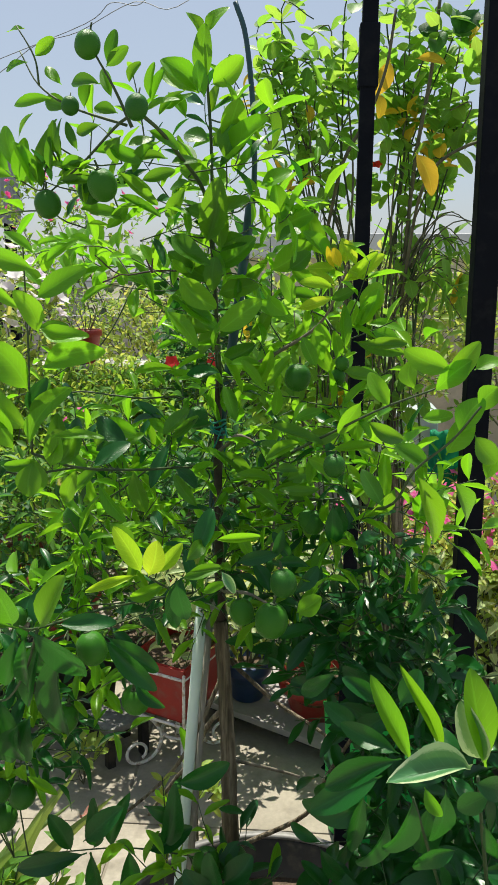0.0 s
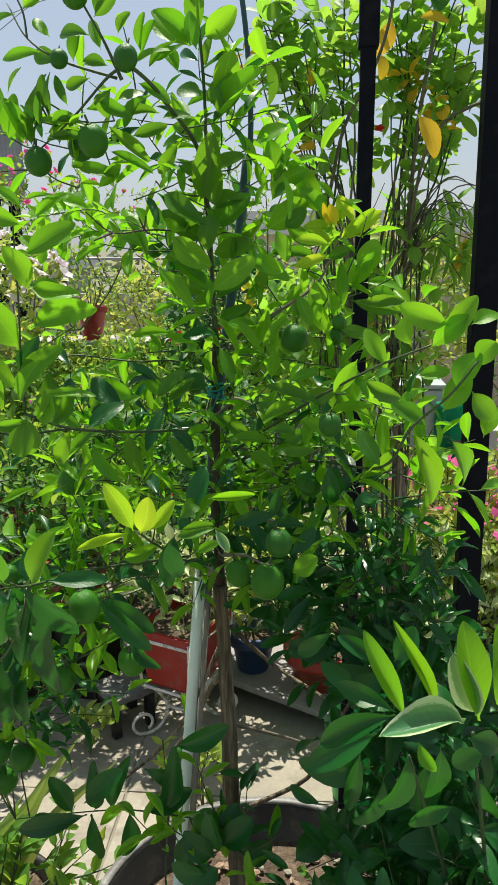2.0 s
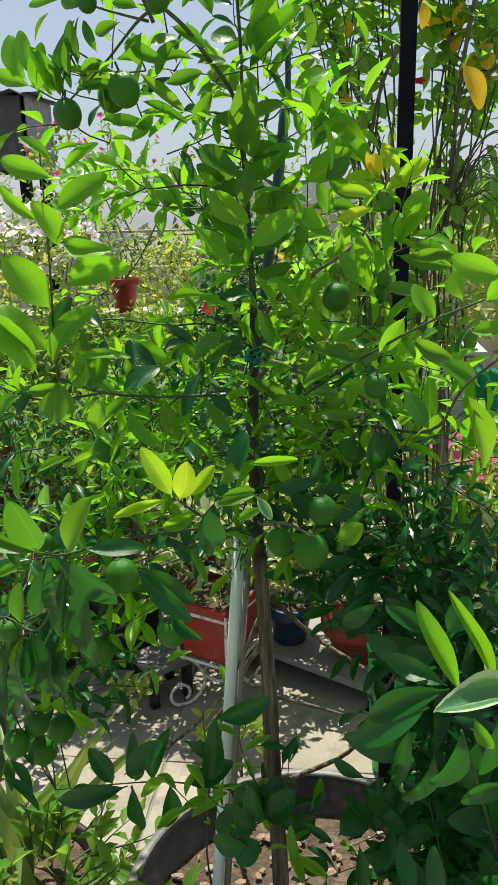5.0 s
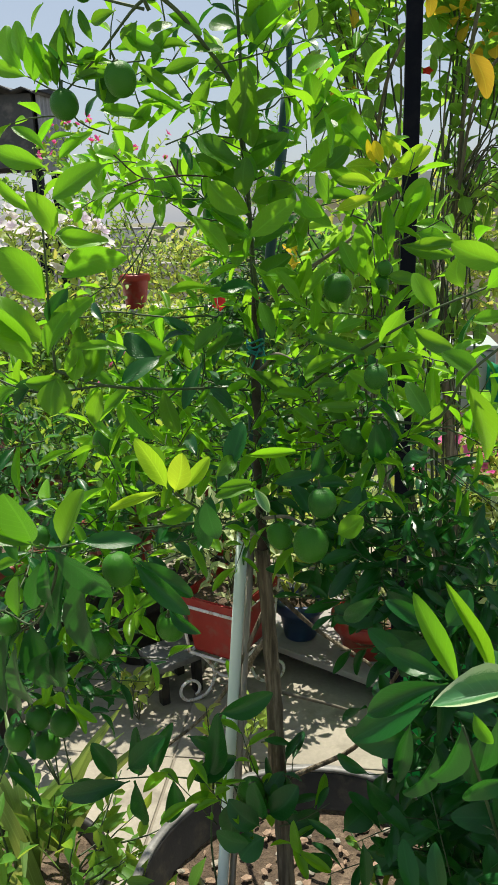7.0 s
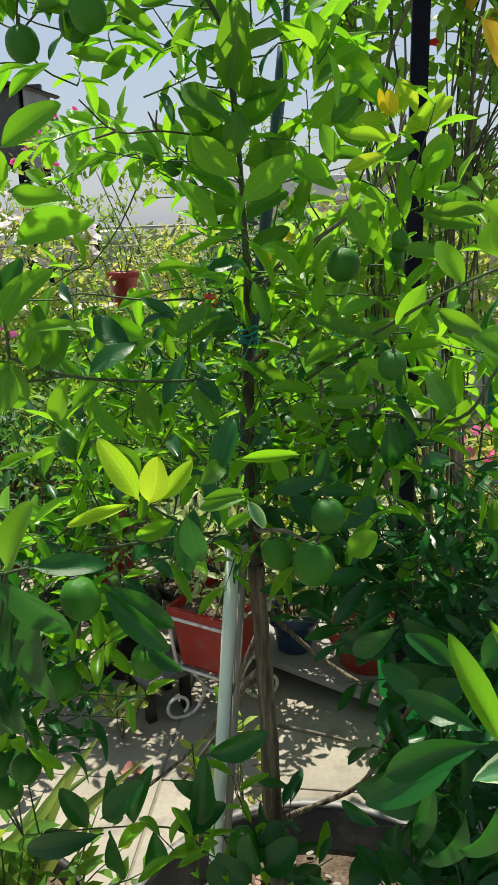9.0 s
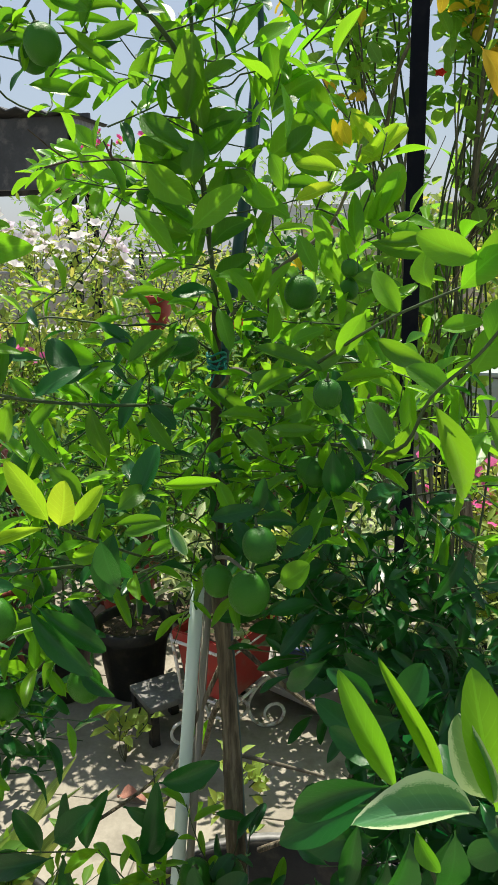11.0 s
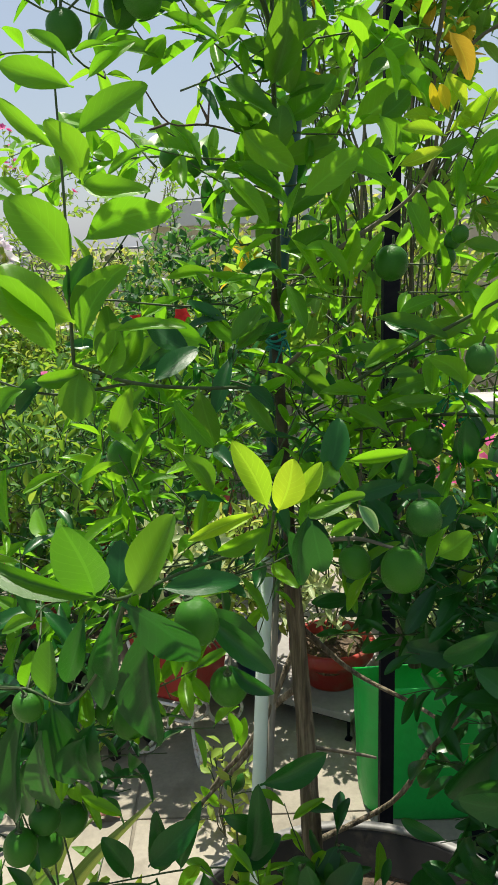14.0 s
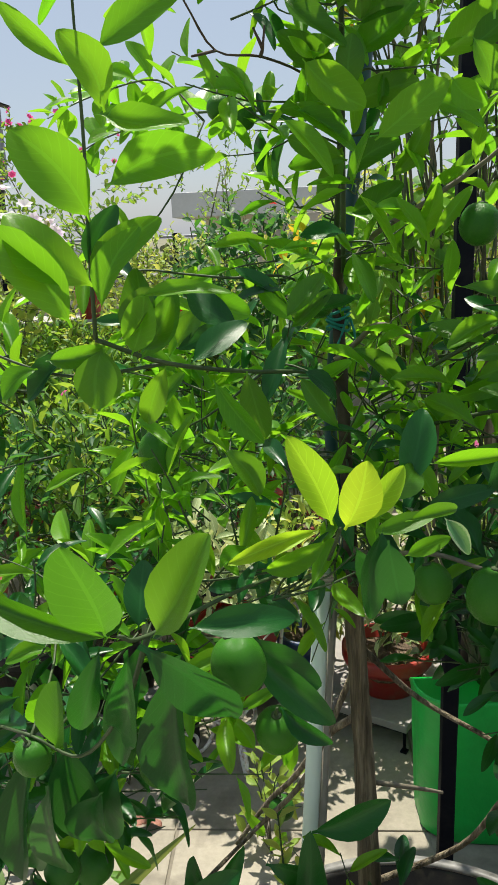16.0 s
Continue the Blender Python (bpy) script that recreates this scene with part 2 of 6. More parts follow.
def box(size, at=(0, 0, 0), bevel=0.0, bm=None, turn=0.0):
    own = bm or bmesh.new()
    r = bmesh.ops.create_cube(own, size=1.0, matrix=Matrix.Translation(at) @ Matrix.Rotation(turn, 4, "Z") @ Matrix.Diagonal((*size, 1)))
    if bevel:
        edges = list({e for v in r["verts"] for e in v.link_edges})
        bmesh.ops.bevel(own, geom=edges, offset=bevel, segments=2, affect="EDGES", profile=0.6)
    return own


def curve_points(pts, steps=5):
    """Catmull-Rom through the given points."""
    p = [Vector(a) for a in pts]
    p = [p[0] * 2 - p[1]] + p + [p[-1] * 2 - p[-2]]
    res = []
    for i in range(1, len(p) - 2):
        a, b_, c, d = p[i - 1], p[i], p[i + 1], p[i + 2]
        for k in range(steps):
            t = k / steps
            res.append(0.5 * ((2 * b_) + (c - a) * t + (2 * a - 5 * b_ + 4 * c - d) * t * t + (3 * b_ - a - 3 * c + d) * t ** 3))
    res.append(p[-2])
    return res


def tube(pts, r0, r1, sides=7, bm=None, steps=5, knots=0.0, closed=False):
    """A tapered round rod along a curve; knots: unevenness of its radius."""
    own = bm or bmesh.new()
    path = curve_points(pts, steps) if steps > 1 else [Vector(a) for a in pts]
    rings, n = [], len(path)
    up = Vector((0.31, 0.2, 0.93))
    for i, p in enumerate(path):
        d = (path[min(i + 1, n - 1)] - path[max(i - 1, 0)]).normalized()
        s = d.cross(up)
        s = s.normalized() if s.length > 1e-4 else Vector((1, 0, 0))
        q = s.cross(d)
        r = r0 + (r1 - r0) * i / max(1, n - 1)
        if knots:
            r *= 1 + knots * noise.noise(p * 35)
        rings.append([own.verts.new(p + (s * math.cos(a) + q * math.sin(a)) * r) for a in (2 * math.pi * k / sides for k in range(sides))])
    for a, b_ in zip(rings, rings[1:]):
        for k in range(sides):
            own.faces.new((a[k], a[(k + 1) % sides], b_[(k + 1) % sides], b_[k]))
    own.faces.new(rings[0][::-1])
    own.faces.new(rings[-1])
    for f in own.faces:
        f.smooth = True
    return own


def lathe(profile, sides=40, bm=None, at=(0, 0, 0), wobble=0.0, closed=False):
    """A turned body from (radius, height) pairs."""
    own = bm or bmesh.new()
    rings = []
    for r, z in profile:
        ring = []
        for k in range(sides):
            a = 2 * math.pi * k / sides
            w = 1 + wobble * math.sin(3 * a + z * 9) + wobble * 0.6 * math.sin(5 * a + 1)
            ring.append(own.verts.new((at[0] + r * w * math.cos(a), at[1] + r * w * math.sin(a), at[2] + z)))
        rings.append(ring)
    for a, b_ in zip(rings, rings[1:]):
        for k in range(sides):
            f = own.faces.new((a[k], a[(k + 1) % sides], b_[(k + 1) % sides], b_[k]))
            f.smooth = True
    if closed:
        for k in range(sides):
            own.faces.new((rings[-1][k], rings[-1][(k + 1) % sides], rings[0][(k + 1) % sides], rings[0][k]))
        return own
    own.faces.new(rings[0][::-1])
    own.faces.new(rings[-1])
    return own


# ---------------------------------------------------------------- leaves
def blade(fold, curl, wave, belly, segs=11, stalk=0.06, bend=0.0, twist=0.0):
    """Points, faces and map of a leaf blade one long along +y and about one wide, its upper face to +z."""
    v, f, uv = [], [], []
    for i in range(segs + 1):
        t = 0 if i == 0 else stalk + (1 - stalk) * 0.5 * (1 - math.cos(math.pi * (i - 1) / (segs - 1)))
        s = (t - stalk) / (1 - stalk)
        w = 0.5 * (math.sin(math.pi * s ** belly) ** (0.76 - 0.22 * s)) if 0.001 < s < 0.999 else 0.03
        z = -curl * t * t + 0.02
        for k, u in enumerate((-1, -0.5, 0, 0.5, 1)):
            v.append((u * w + bend * math.sin(math.pi * t), t, z + fold * abs(u) * w * (1 - 0.4 * t) + wave * math.sin(t * 9 + u * 2) * abs(u) * 0.25 + twist * u * w * (t - 0.3)))
            uv.append((0.5 + 0.5 * u, t))
    for i in range(segs):
        for k in range(4):
            a = i * 5 + k
            f.append((a, a + 1, a + 6, a + 5))
    return np.array(v), f, uv


def small_blade(fold=0.25, curl=0.15, belly=0.85):
    v, f, uv = [], [], []
    for i, (t, w) in enumerate(((0, 0.02), (0.3, 0.42), (0.62, 0.46), (1, 0.02))):
        for u in (-1, 0, 1):
            v.append((u * w, t, fold * abs(u) * w - curl * t * t))
            uv.append((0.5 + 0.5 * u, t))
    for i in range(3):
        for k in range(2):
            a = i * 3 + k
            f.append((a, a + 1, a + 4, a + 3))
    return np.array(v), f, uv


def mesh_of(name, v, f, uv, material):
    me = bpy.data.meshes.new(name)
    me.from_pydata([tuple(p) for p in v], [], f)
    lay = me.uv_layers.new(name="UVMap")
    for lp in me.loops:
        lay.data[lp.index].uv = uv[lp.vertex_index]
    me.polygons.foreach_set("use_smooth", [True] * len(me.polygons))
    me.materials.append(material)
    return me


def joined_mesh(name, template, mats, material):
    """Many copies of one blade in a single mesh; mats is a list of 4 x 4 arrays."""
    v, f, uv = template
    n, k = len(mats), len(v)
    h = np.concatenate([v, np.ones((k, 1))], 1)
    allv = np.einsum("nij,kj->nki", np.array(mats), h)[..., :3].reshape(-1, 3)
    fa = np.array(f)
    allf = (fa[None] + (np.arange(n) * k)[:, None, None]).reshape(-1, 4)
    me = bpy.data.meshes.new(name)
    me.vertices.add(n * k)
    me.vertices.foreach_set("co", allv.ravel())
    me.loops.add(allf.size)
    me.loops.foreach_set("vertex_index", allf.ravel().astype(np.int32))
    me.polygons.add(len(allf))
    me.polygons.foreach_set("loop_start", np.arange(0, allf.size, 4, dtype=np.int32))
    me.polygons.foreach_set("use_smooth", np.ones(len(allf), dtype=bool))
    lay = me.uv_layers.new(name="UVMap")
    uvs = np.array(uv)[fa.ravel()]
    lay.data.foreach_set("uv", np.tile(uvs, (n, 1)).ravel())
    me.update()
    me.validate()
    me.materials.append(material)
    return me


BLADES = [blade(0.30, 0.10, 0.06, 1.08, bend=0.10), blade(0.20, 0.24, 0.05, 1.12, bend=-0.14, twist=0.2), blade(0.42, 0.06, 0.08, 1.0, bend=0.18, twist=-0.25), blade(0.28, 0.36, 0.06, 1.05, bend=-0.1, twist=0.3),
          blade(0.16, 0.16, 0.05, 1.0), blade(0.34, 0.20, 0.09, 0.98, bend=0.25, twist=0.3), blade(0.24, 0.30, 0.07, 1.12, bend=-0.24, twist=-0.3)]
SMALL = small_blade()
rng = random.Random(7)


def leaf_matrix(base, tip, width, face, spin=0.0):
    """Places a unit blade from base to tip with its upper side turned towards face."""
    y = Vector(tip) - Vector(base)
    ln = y.length
    y = y / ln
    z = Vector(face) - y * Vector(face).dot(y)
    z = z.normalized() if z.length > 1e-3 else y.orthogonal().normalized()
    if spin:
        z = Matrix.Rotation(spin, 3, y) @ z
    x = y.cross(z)
    return Matrix(((x.x * width, y.x * ln, z.x * ln, base[0]), (x.y * width, y.y * ln, z.y * ln, base[1]), (x.z * width, y.z * ln, z.z * ln, base[2]), (0, 0, 0, 1)))


def random_unit(r):
    while True:
        v = Vector((r.uniform(-1, 1), r.uniform(-1, 1), r.uniform(-1, 1)))
        if 0.1 < v.length < 1:
            return v.normalized()


def twig_leaves(path, r, length, width, out, gap=0.03, droop=0.1, upward=0.35, start=0.15, pairs=False):
    """Leaf matrices along a twig given as points."""
    total = sum((b_ - a).length for a, b_ in zip(path, path[1:]))
    if total < 1e-4:
        return
    d, side, done = total * start, r.uniform(0, 6.28), 0.0
    for a, b_ in zip(path, path[1:]):
        seg = (b_ - a).length
        while d <= done + seg:
            p = a.lerp(b_, (d - done) / max(seg, 1e-6))
            way = (b_ - a).normalized()
            for turn in ((0, math.pi) if pairs else (0,)):
                o = way.orthogonal().normalized()
                o = Matrix.Rotation(side + turn, 3, way) @ o
                aim = (way * r.uniform(0.25, 0.8) + o + Vector((0, 0, upward - droop * 2 * r.random()))).normalized()
                ln = length * r.uniform(0.65, 1.15)
                face = Vector((r.uniform(-0.5, 0.5), r.uniform(-0.7, 0.3), 1.0))
                out.append(np.array(leaf_matrix(p, p + aim * ln, ln * width * r.uniform(0.85, 1.15), face, r.uniform(-0.5, 0.5))))
            side += 2.4 + r.uniform(-0.4, 0.4)
            d += gap * r.uniform(0.7, 1.3)
        done += seg
# ---------------------------------------------------------------- setting
ground = part("ground", lathe([(0.5, -0.02), (2500, 0)], 48, at=(0, 0, -8.0)), surface("far_ground", [(0.3, (0.10, 0.11, 0.06)), (0.7, (0.24, 0.22, 0.15))], 0.02, 0.95, 0, 0.4, 0.1))
tagged(ground, "hazy flat country far below the roof", "ground", kind="structure")
floor = part("floor", box((16, 16, 0.3), (-1.5, 2.0, -0.155)), M_JOINT)
tagged(floor, "sunlit pale concrete slab paving of a roof terrace", "floor", kind="structure")
slab_mesh = bpy.data.meshes.new("paving_slab")
bs = box((0.5965, 0.5965, 0.03), (0, 0, -0.015), 0.004)
bs.to_mesh(slab_mesh)
bs.free()
slab_mesh.materials.append(M_CONCRETE)
for i in range(-9, 9):
    for j in range(-4, 11):
        s = new("paving_slab", slab_mesh)
        s.parent = floor
        s.location = (i * 0.6 - 0.12 + 0.0015 * ((i * 7 + j * 3) % 5), j * 0.6 - 0.2, -0.0005 * ((i * 5 + j * 11) % 4))
        s.rotation_euler = (0, 0, radians(0.15 * ((i * 3 + j * 5) % 5 - 2)))
far_floor = part("floor_screed", box((16, 4.2, 0.02), (-1.5, 7.8, -0.012)), M_CONCRETE)
tagged(far_floor, "rough cement screed at the roof's far side", "floor", kind="structure")
parapet = part("wall_parapet", box((16, 0.18, 0.95), (-1.5, 9.8, 0.475), 0.01), M_WHITEWASH)
tagged(parapet, "low whitewashed parapet wall round the roof", "wall", kind="structure")
for nm, size, at in (("wall_parapet_back", (16, 0.18, 0.95), (-1.5, -5.9, 0.475)), ("wall_parapet_west", (0.18, 15.5, 0.95), (-9.4, 1.95, 0.475)), ("wall_parapet_east", (0.18, 15.5, 0.95), (6.4, 1.95, 0.475))):
    tagged(part(nm, box(size, at, 0.01), M_WHITEWASH), "low whitewashed parapet wall round the roof", "wall", kind="structure")
ledge = part("wall_ledge", box((4.6, 0.32, 0.87), (-1.6, 5.1, 0.435), 0.008), M_WHITEWASH)
tagged(ledge, "whitewashed brick ledge that carries flower pots", "wall", kind="structure")
ledge_cap = part("coping", box((4.7, 0.40, 0.05), (-1.6, 5.1, 0.897), 0.008), M_WHITEWASH, ledge)


def railing():
    t = thing("railing", (-1.5, 9.8, 0.95), "thin grey metal railing with black posts on the parapet", "railing")
    for k in range(9):
        part("post", box((0.05, 0.05, 0.46), (-6 + k * 1.5, 0, 0.23), 0.004), M_BLACK, t)
    for z in (0.2, 0.42):
        part("rail", tube([(-6, 0.035, z), (0, 0.035, z), (6, 0.035, z)], 0.016, 0.016, 8), M_GREY_SHEET, t)


railing()


def shed():
    t = thing("shed", (-4.7, 8.6, -0.16), "dark open shed with a corrugated sheet roof", "shed")
    bm = bmesh.new()
    n, x0, x1 = 96, -2.6, 2.0
    front, back = [], []
    for k in range(n + 1):
        x = x0 + (x1 - x0) * k / n
        z = 3.26 - 0.11 * (x - x0) + 0.018 * math.sin(k * 1.57)
        front.append((bm.verts.new((x, -1.42, z)), bm.verts.new((x, -1.42, z - 0.012))))
        back.append((bm.verts.new((x, -0.52, z + 0.02)), bm.verts.new((x, -0.52, z + 0.008))))
    for k in range(n):
        bm.faces.new((front[k][0], front[k + 1][0], back[k + 1][0], back[k][0]))
        bm.faces.new((front[k][1], back[k][1], back[k + 1][1], front[k + 1][1]))
        bm.faces.new((front[k][1], front[k + 1][1], front[k + 1][0], front[k][0]))
    part("roof", bm, M_SHED, t, "dark corrugated roofing sheet")
    part("fascia", box((4.5, 0.05, 0.62), (-0.36, -1.28, 2.44), 0.005), M_SHED, t)
    ridged, prev = bmesh.new(), None
    for k in range(29):
        x = 1.93 + (0.014 if k % 4 in (1, 2) else 0)
        col = [ridged.verts.new((x + dx, -1.28 + 0.0236 * k, z)) for dx, z in ((0, 2.1), (0, 2.76), (-0.006, 2.76), (-0.006, 2.1))]
        if prev:
            for i in range(4):
                ridged.faces.new((prev[i], col[i], col[(i + 1) % 4], prev[(i + 1) % 4]))
        prev = col
    part("side_panel", ridged, M_GREY_SHEET, t, "bluish grey ribbed sheet panel")
    part("back_panel", box((4.4, 0.05, 0.75), (-0.35, -0.62, 2.5), 0.005), M_SHED, t)
    for x in (-2.4, -0.6, 1.84):
        part("post", box((0.09, 0.09, 2.6), (x, -1.2, 1.46), 0.004), M_BLACK, t)
        part("post", box((0.09, 0.09, 2.6), (x, -0.7, 1.46), 0.004), M_BLACK, t)


shed()


def house(at, w, d, h, storeys, label, material):
    t = thing("house", at, label, "house")
    part("wall", box((w, d, h), (0, 0, h / 2), 0.03), material, t)
    part("roof", box((w + 1.5, d + 1.0, 0.58), (0, 0, h + 0.28), 0.03), M_HOUSE_BAND, t, "flat roof with a deep projecting grey parapet")
    for s in range(storeys):
        for k in range(3):
            x = -w * 0.32 + k * w * 0.32
            win = part("window", box((1.1, 0.10, 1.2), (x, -d / 2 - 0.03, 1.2 + s * 3.1), 0.01), M_WHITEWASH, t)
            part("pane", box((0.9, 0.04, 1.0), (x, -d / 2 - 0.09, 1.2 + s * 3.1)), M_BLUE, win, "dark window glass")
            part("sill", box((1.3, 0.25, 0.08), (x, -d / 2 - 0.12, 0.56 + s * 3.1)), M_WHITEWASH, win)
    return t


M_HOUSE_BAND = surface("grey_render", [(0.3, (0.54, 0.54, 0.53)), (0.7, (0.68, 0.68, 0.67))], 0.8, 0.85, 0, 12, 0.1)
M_CREAM = surface("cream_render", [(0.3, (0.58, 0.52, 0.42)), (0.7, (0.70, 0.64, 0.53))], 0.8, 0.85, 0, 12, 0.1)
M_PINK_WALL = surface("pink_plaster", [(0.3, (0.50, 0.40, 0.35)), (0.7, (0.64, 0.54, 0.48))], 1.5, 0.85, 0, 30, 0.2, dirt=(0.42, 0.36, 0.32))
pink_wall = part("wall_pink", box((3.6, 0.22, 1.50), (1.45, 6.2, 0.75), 0.01), M_PINK_WALL)
tagged(pink_wall, "faded pink plastered wall behind the vine", "wall", kind="structure")
house((0.90, 23.5, -8.0), 6.4, 6, 9.80, 3, "cream plastered neighbour house with a grey roof parapet", M_CREAM)
house((9.5, 34, -8.0), 9, 7, 9.6, 3, "pale plastered town house beyond the roof terrace", M_WHITEWASH)
house((-19, 46, -8.0), 10, 8, 8.4, 2, "low pale house among far trees", M_WHITEWASH)


# ---------------------------------------------------------------- plants: shared makers
def ellipsoid_point(r, c, rad, hollow=0.0):
    while True:
        v = Vector((r.uniform(-1, 1), r.uniform(-1, 1), r.uniform(-1, 1)))
        if hollow < v.length < 1:
            return Vector((c[0] + v.x * rad[0], c[1] + v.y * rad[1], c[2] + v.z * rad[2])), v


def flower_mesh(name, petals, size, material, cup=0.5):
    mats = []
    for k in range(petals):
        a = 2 * math.pi * k / petals
        d = Vector((math.cos(a), math.sin(a), cup))
        mats.append(np.array(leaf_matrix((0, 0, 0), d.normalized() * size, size * 0.95, (-d.x * 0.4, -d.y * 0.4, 1))))
    return joined_mesh(name, small_blade(0.1, 0.25), mats, material)


def bush(name, label, category, base, centre, rad, twigs, leaf, width, material, seed, stem_r=0.008, stem_mat=None, gap=None, flowers=None, group="", reach=0.12, pairs=False, upward=0.4, hollow=0.25):
    """Stems that fan out of one base, and leafy twigs all through a crown."""
    r = random.Random(seed)
    t = thing(name, base, label, category, group)
    b0 = Vector(base)
    tw, mats = bmesh.new(), []
    for k in range(6):
        p, _ = ellipsoid_point(r, centre, (rad[0] * 0.8, rad[1] * 0.8, rad[2] * 0.8))
        mid = b0.lerp(p, 0.5) + Vector((r.uniform(-1, 1), r.uniform(-1, 1), 0)) * 0.12 * (p - b0).length
        part("stem", tube([(0, 0, 0), mid - b0, p - b0], stem_r, stem_r * 0.35, 6, None, 4, 0.2), stem_mat or M_VINE_STEM, t)
    tips = []
    for k in range(twigs):
        p, v = ellipsoid_point(r, centre, rad, hollow)
        out = Vector((v.x, v.y, v.z * 0.6 + 0.35)).normalized()
        q = p + (out + random_unit(r) * 0.5).normalized() * reach * r.uniform(0.6, 1.3)
        path = [p - b0, p.lerp(q, 0.5) - b0 + random_unit(r) * reach * 0.08, q - b0]
        tube(path, 0.0022, 0.001, 4, tw, 2)
        twig_leaves(path, r, leaf, width, mats, gap or leaf * 0.45, pairs=pairs, upward=upward, start=0.1)
        tips.append(q - b0)
    tagged(part("twig_mass", tw, M_TWIG, t), kind="stuff")
    tagged(part("foliage", joined_mesh("foliage", SMALL, mats, material), None, t), kind="stuff")
    if flowers:
        fmesh, count, low = flowers
        picks = sorted(tips, key=lambda q: -q.z + r.uniform(-0.3, 0.3) * rad[2])[:count]
        for q in picks:
            f = new("flower", fmesh)
            f.parent = t
            f.location = q + Vector((0, 0, 0.012))
            f.rotation_euler = (r.uniform(-0.9, 0.9), r.uniform(-0.9, 0.9), r.uniform(0, 6))
            f.scale = [r.uniform(0.8, 1.2)] * 3
    return t


def pot(name, label, at, r_top, r_bot, h, material, soil=0.05, lip=0.012, category="flower pot", group=""):
    t = thing(name, at, label, category, group)
    w = 0.008
    prof = [(r_bot * 0.96, 0), (r_bot, 0.006), (r_top - 0.004, h - 0.045), (r_top + lip * 0.7, h - 0.042), (r_top + lip, h - 0.03), (r_top + lip, h - 0.006), (r_top + lip * 0.6, h), (r_top - w * 0.4, h), (r_top - w, h - 0.006), (r_bot - w + 0.3 * (r_top - r_bot), h * 0.4), (r_bot * 0.5, h * 0.38)]
    part("pot_body", lathe(prof, 40, wobble=0.004), material, t)
    rings = lathe([(r_top * 0.02, 0.012), (r_top * 0.3, 0.008), (r_top * 0.55, 0.0), (r_top * 0.8, 0.004), (r_top - w * 0.7, -0.004), (r_top - w * 0.9, -0.03)], 36)
    for v in rings.verts:
        v.co.z += noise.noise(v.co * 22 + Vector(at)) * 0.012
    s = part("soil", rings, M_SOIL, t, "dry crumbly brown potting soil")
    s.location = (0, 0, h - soil)
    return t


# ---------------------------------------------------------------- the lime tree
TREE_AT = Vector((-0.016, 1.088, 0.39))
tree = thing("lime_tree", TREE_AT, "young lime tree with green fruit, tied to a stake", "tree")


def local(p):
    return Vector(p) - TREE_AT


trunk = part("trunk", tube([local(p) for p in ((-0.014, 1.086, 0.34), (-0.018, 1.09, 0.48), (-0.027, 1.092, 0.66), (-0.032, 1.103, 0.82), (-0.042, 1.107, 1.0))], 0.0138, 0.0105, 30, None, 16, 0.12), M_BARK, tree, "grey-brown ridged bark")
for v in trunk.data.vertices:
    f = (v.co.z + 0.05) / 0.66
    mid = Vector((0.002 - 0.028 * f, -0.002 + 0.021 * f, v.co.z))
    away = (v.co - mid).normalized()
    ang = math.atan2(away.y, away.x)
    v.co += away * (0.0016 * noise.noise(Vector((3.2 * math.cos(ang), 3.2 * math.sin(ang), v.co.z * 7))) + 0.0008 * noise.noise(Vector((7 * math.cos(ang), 7 * math.sin(ang), v.co.z * 16))))
part("leader", tube([local(p) for p in ((-0.041, 1.107, 0.99), (-0.046, 1.125, 1.15), (-0.05, 1.165, 1.30), (-0.048, 1.16, 1.36))], 0.0080, 0.0050, 12, None, 8, 0.2), M_DEAD, tree, "dark upper stem")


def branch(pts, r0, r1):
    part("branch", tube([local(p) for p in pts], r0 * 0.7, r1 * 0.75, 7, None, 5, 0.15), M_TWIG if r0 < 0.0045 else M_BARK if r0 > 0.0052 else M_GREY_TWIG, tree)
    BRANCHES.append([Vector(p) for p in curve_points(pts, 4)])


BRANCHES, ALL_LEAVES = [], {"young": M_YOUNG, "mature": M_MATURE_SHADED, "mid": M_MID, "yellow": M_YELLOW, "pale": M_PALE, "variegated": M_VARIEGATED}
leaf_meshes = {k: [mesh_of("leaf", *bl, mat) for bl in BLADES] for k, mat in ALL_LEAVES.items()}


def big_leaves(shade, rows, owner=None, at=None):
    """Single leaves: foot, tip and width."""
    owner, at = owner or tree, at or TREE_AT
    for bx, by, bz, tx, ty, tz, w in rows:
        flat = shade == "pale"
        face = Vector((0.1, -0.95, 0.35)) if flat else Vector((rng.uniform(-0.5, 0.5), -0.9 + rng.uniform(-0.3, 0.3), 0.5 + rng.uniform(-0.4, 0.4)))
        ob = new("leaf", leaf_meshes[shade][0] if flat else rng.choice(leaf_meshes[shade]))
        ob.parent = owner
        ob.matrix_basis = leaf_matrix(Vector((bx, by, bz)) - at, Vector((tx, ty, tz)) - at, w * 1.02, face)


def lime_mesh():
    prof = []
    n = 14
    for k in range(n + 1):
        a = math.pi * k / n
        rad = math.sin(a) * 0.5 * (1 + 0.02 * math.sin(3 * a))
        z = -math.cos(a) * 0.5
        if k >= n - 1:
            z -= 0.012 * (k - n + 2)
        prof.append((max(rad, 0.012), z))
    bm = smooth(lathe(prof, 24, wobble=0.008))
    return bm


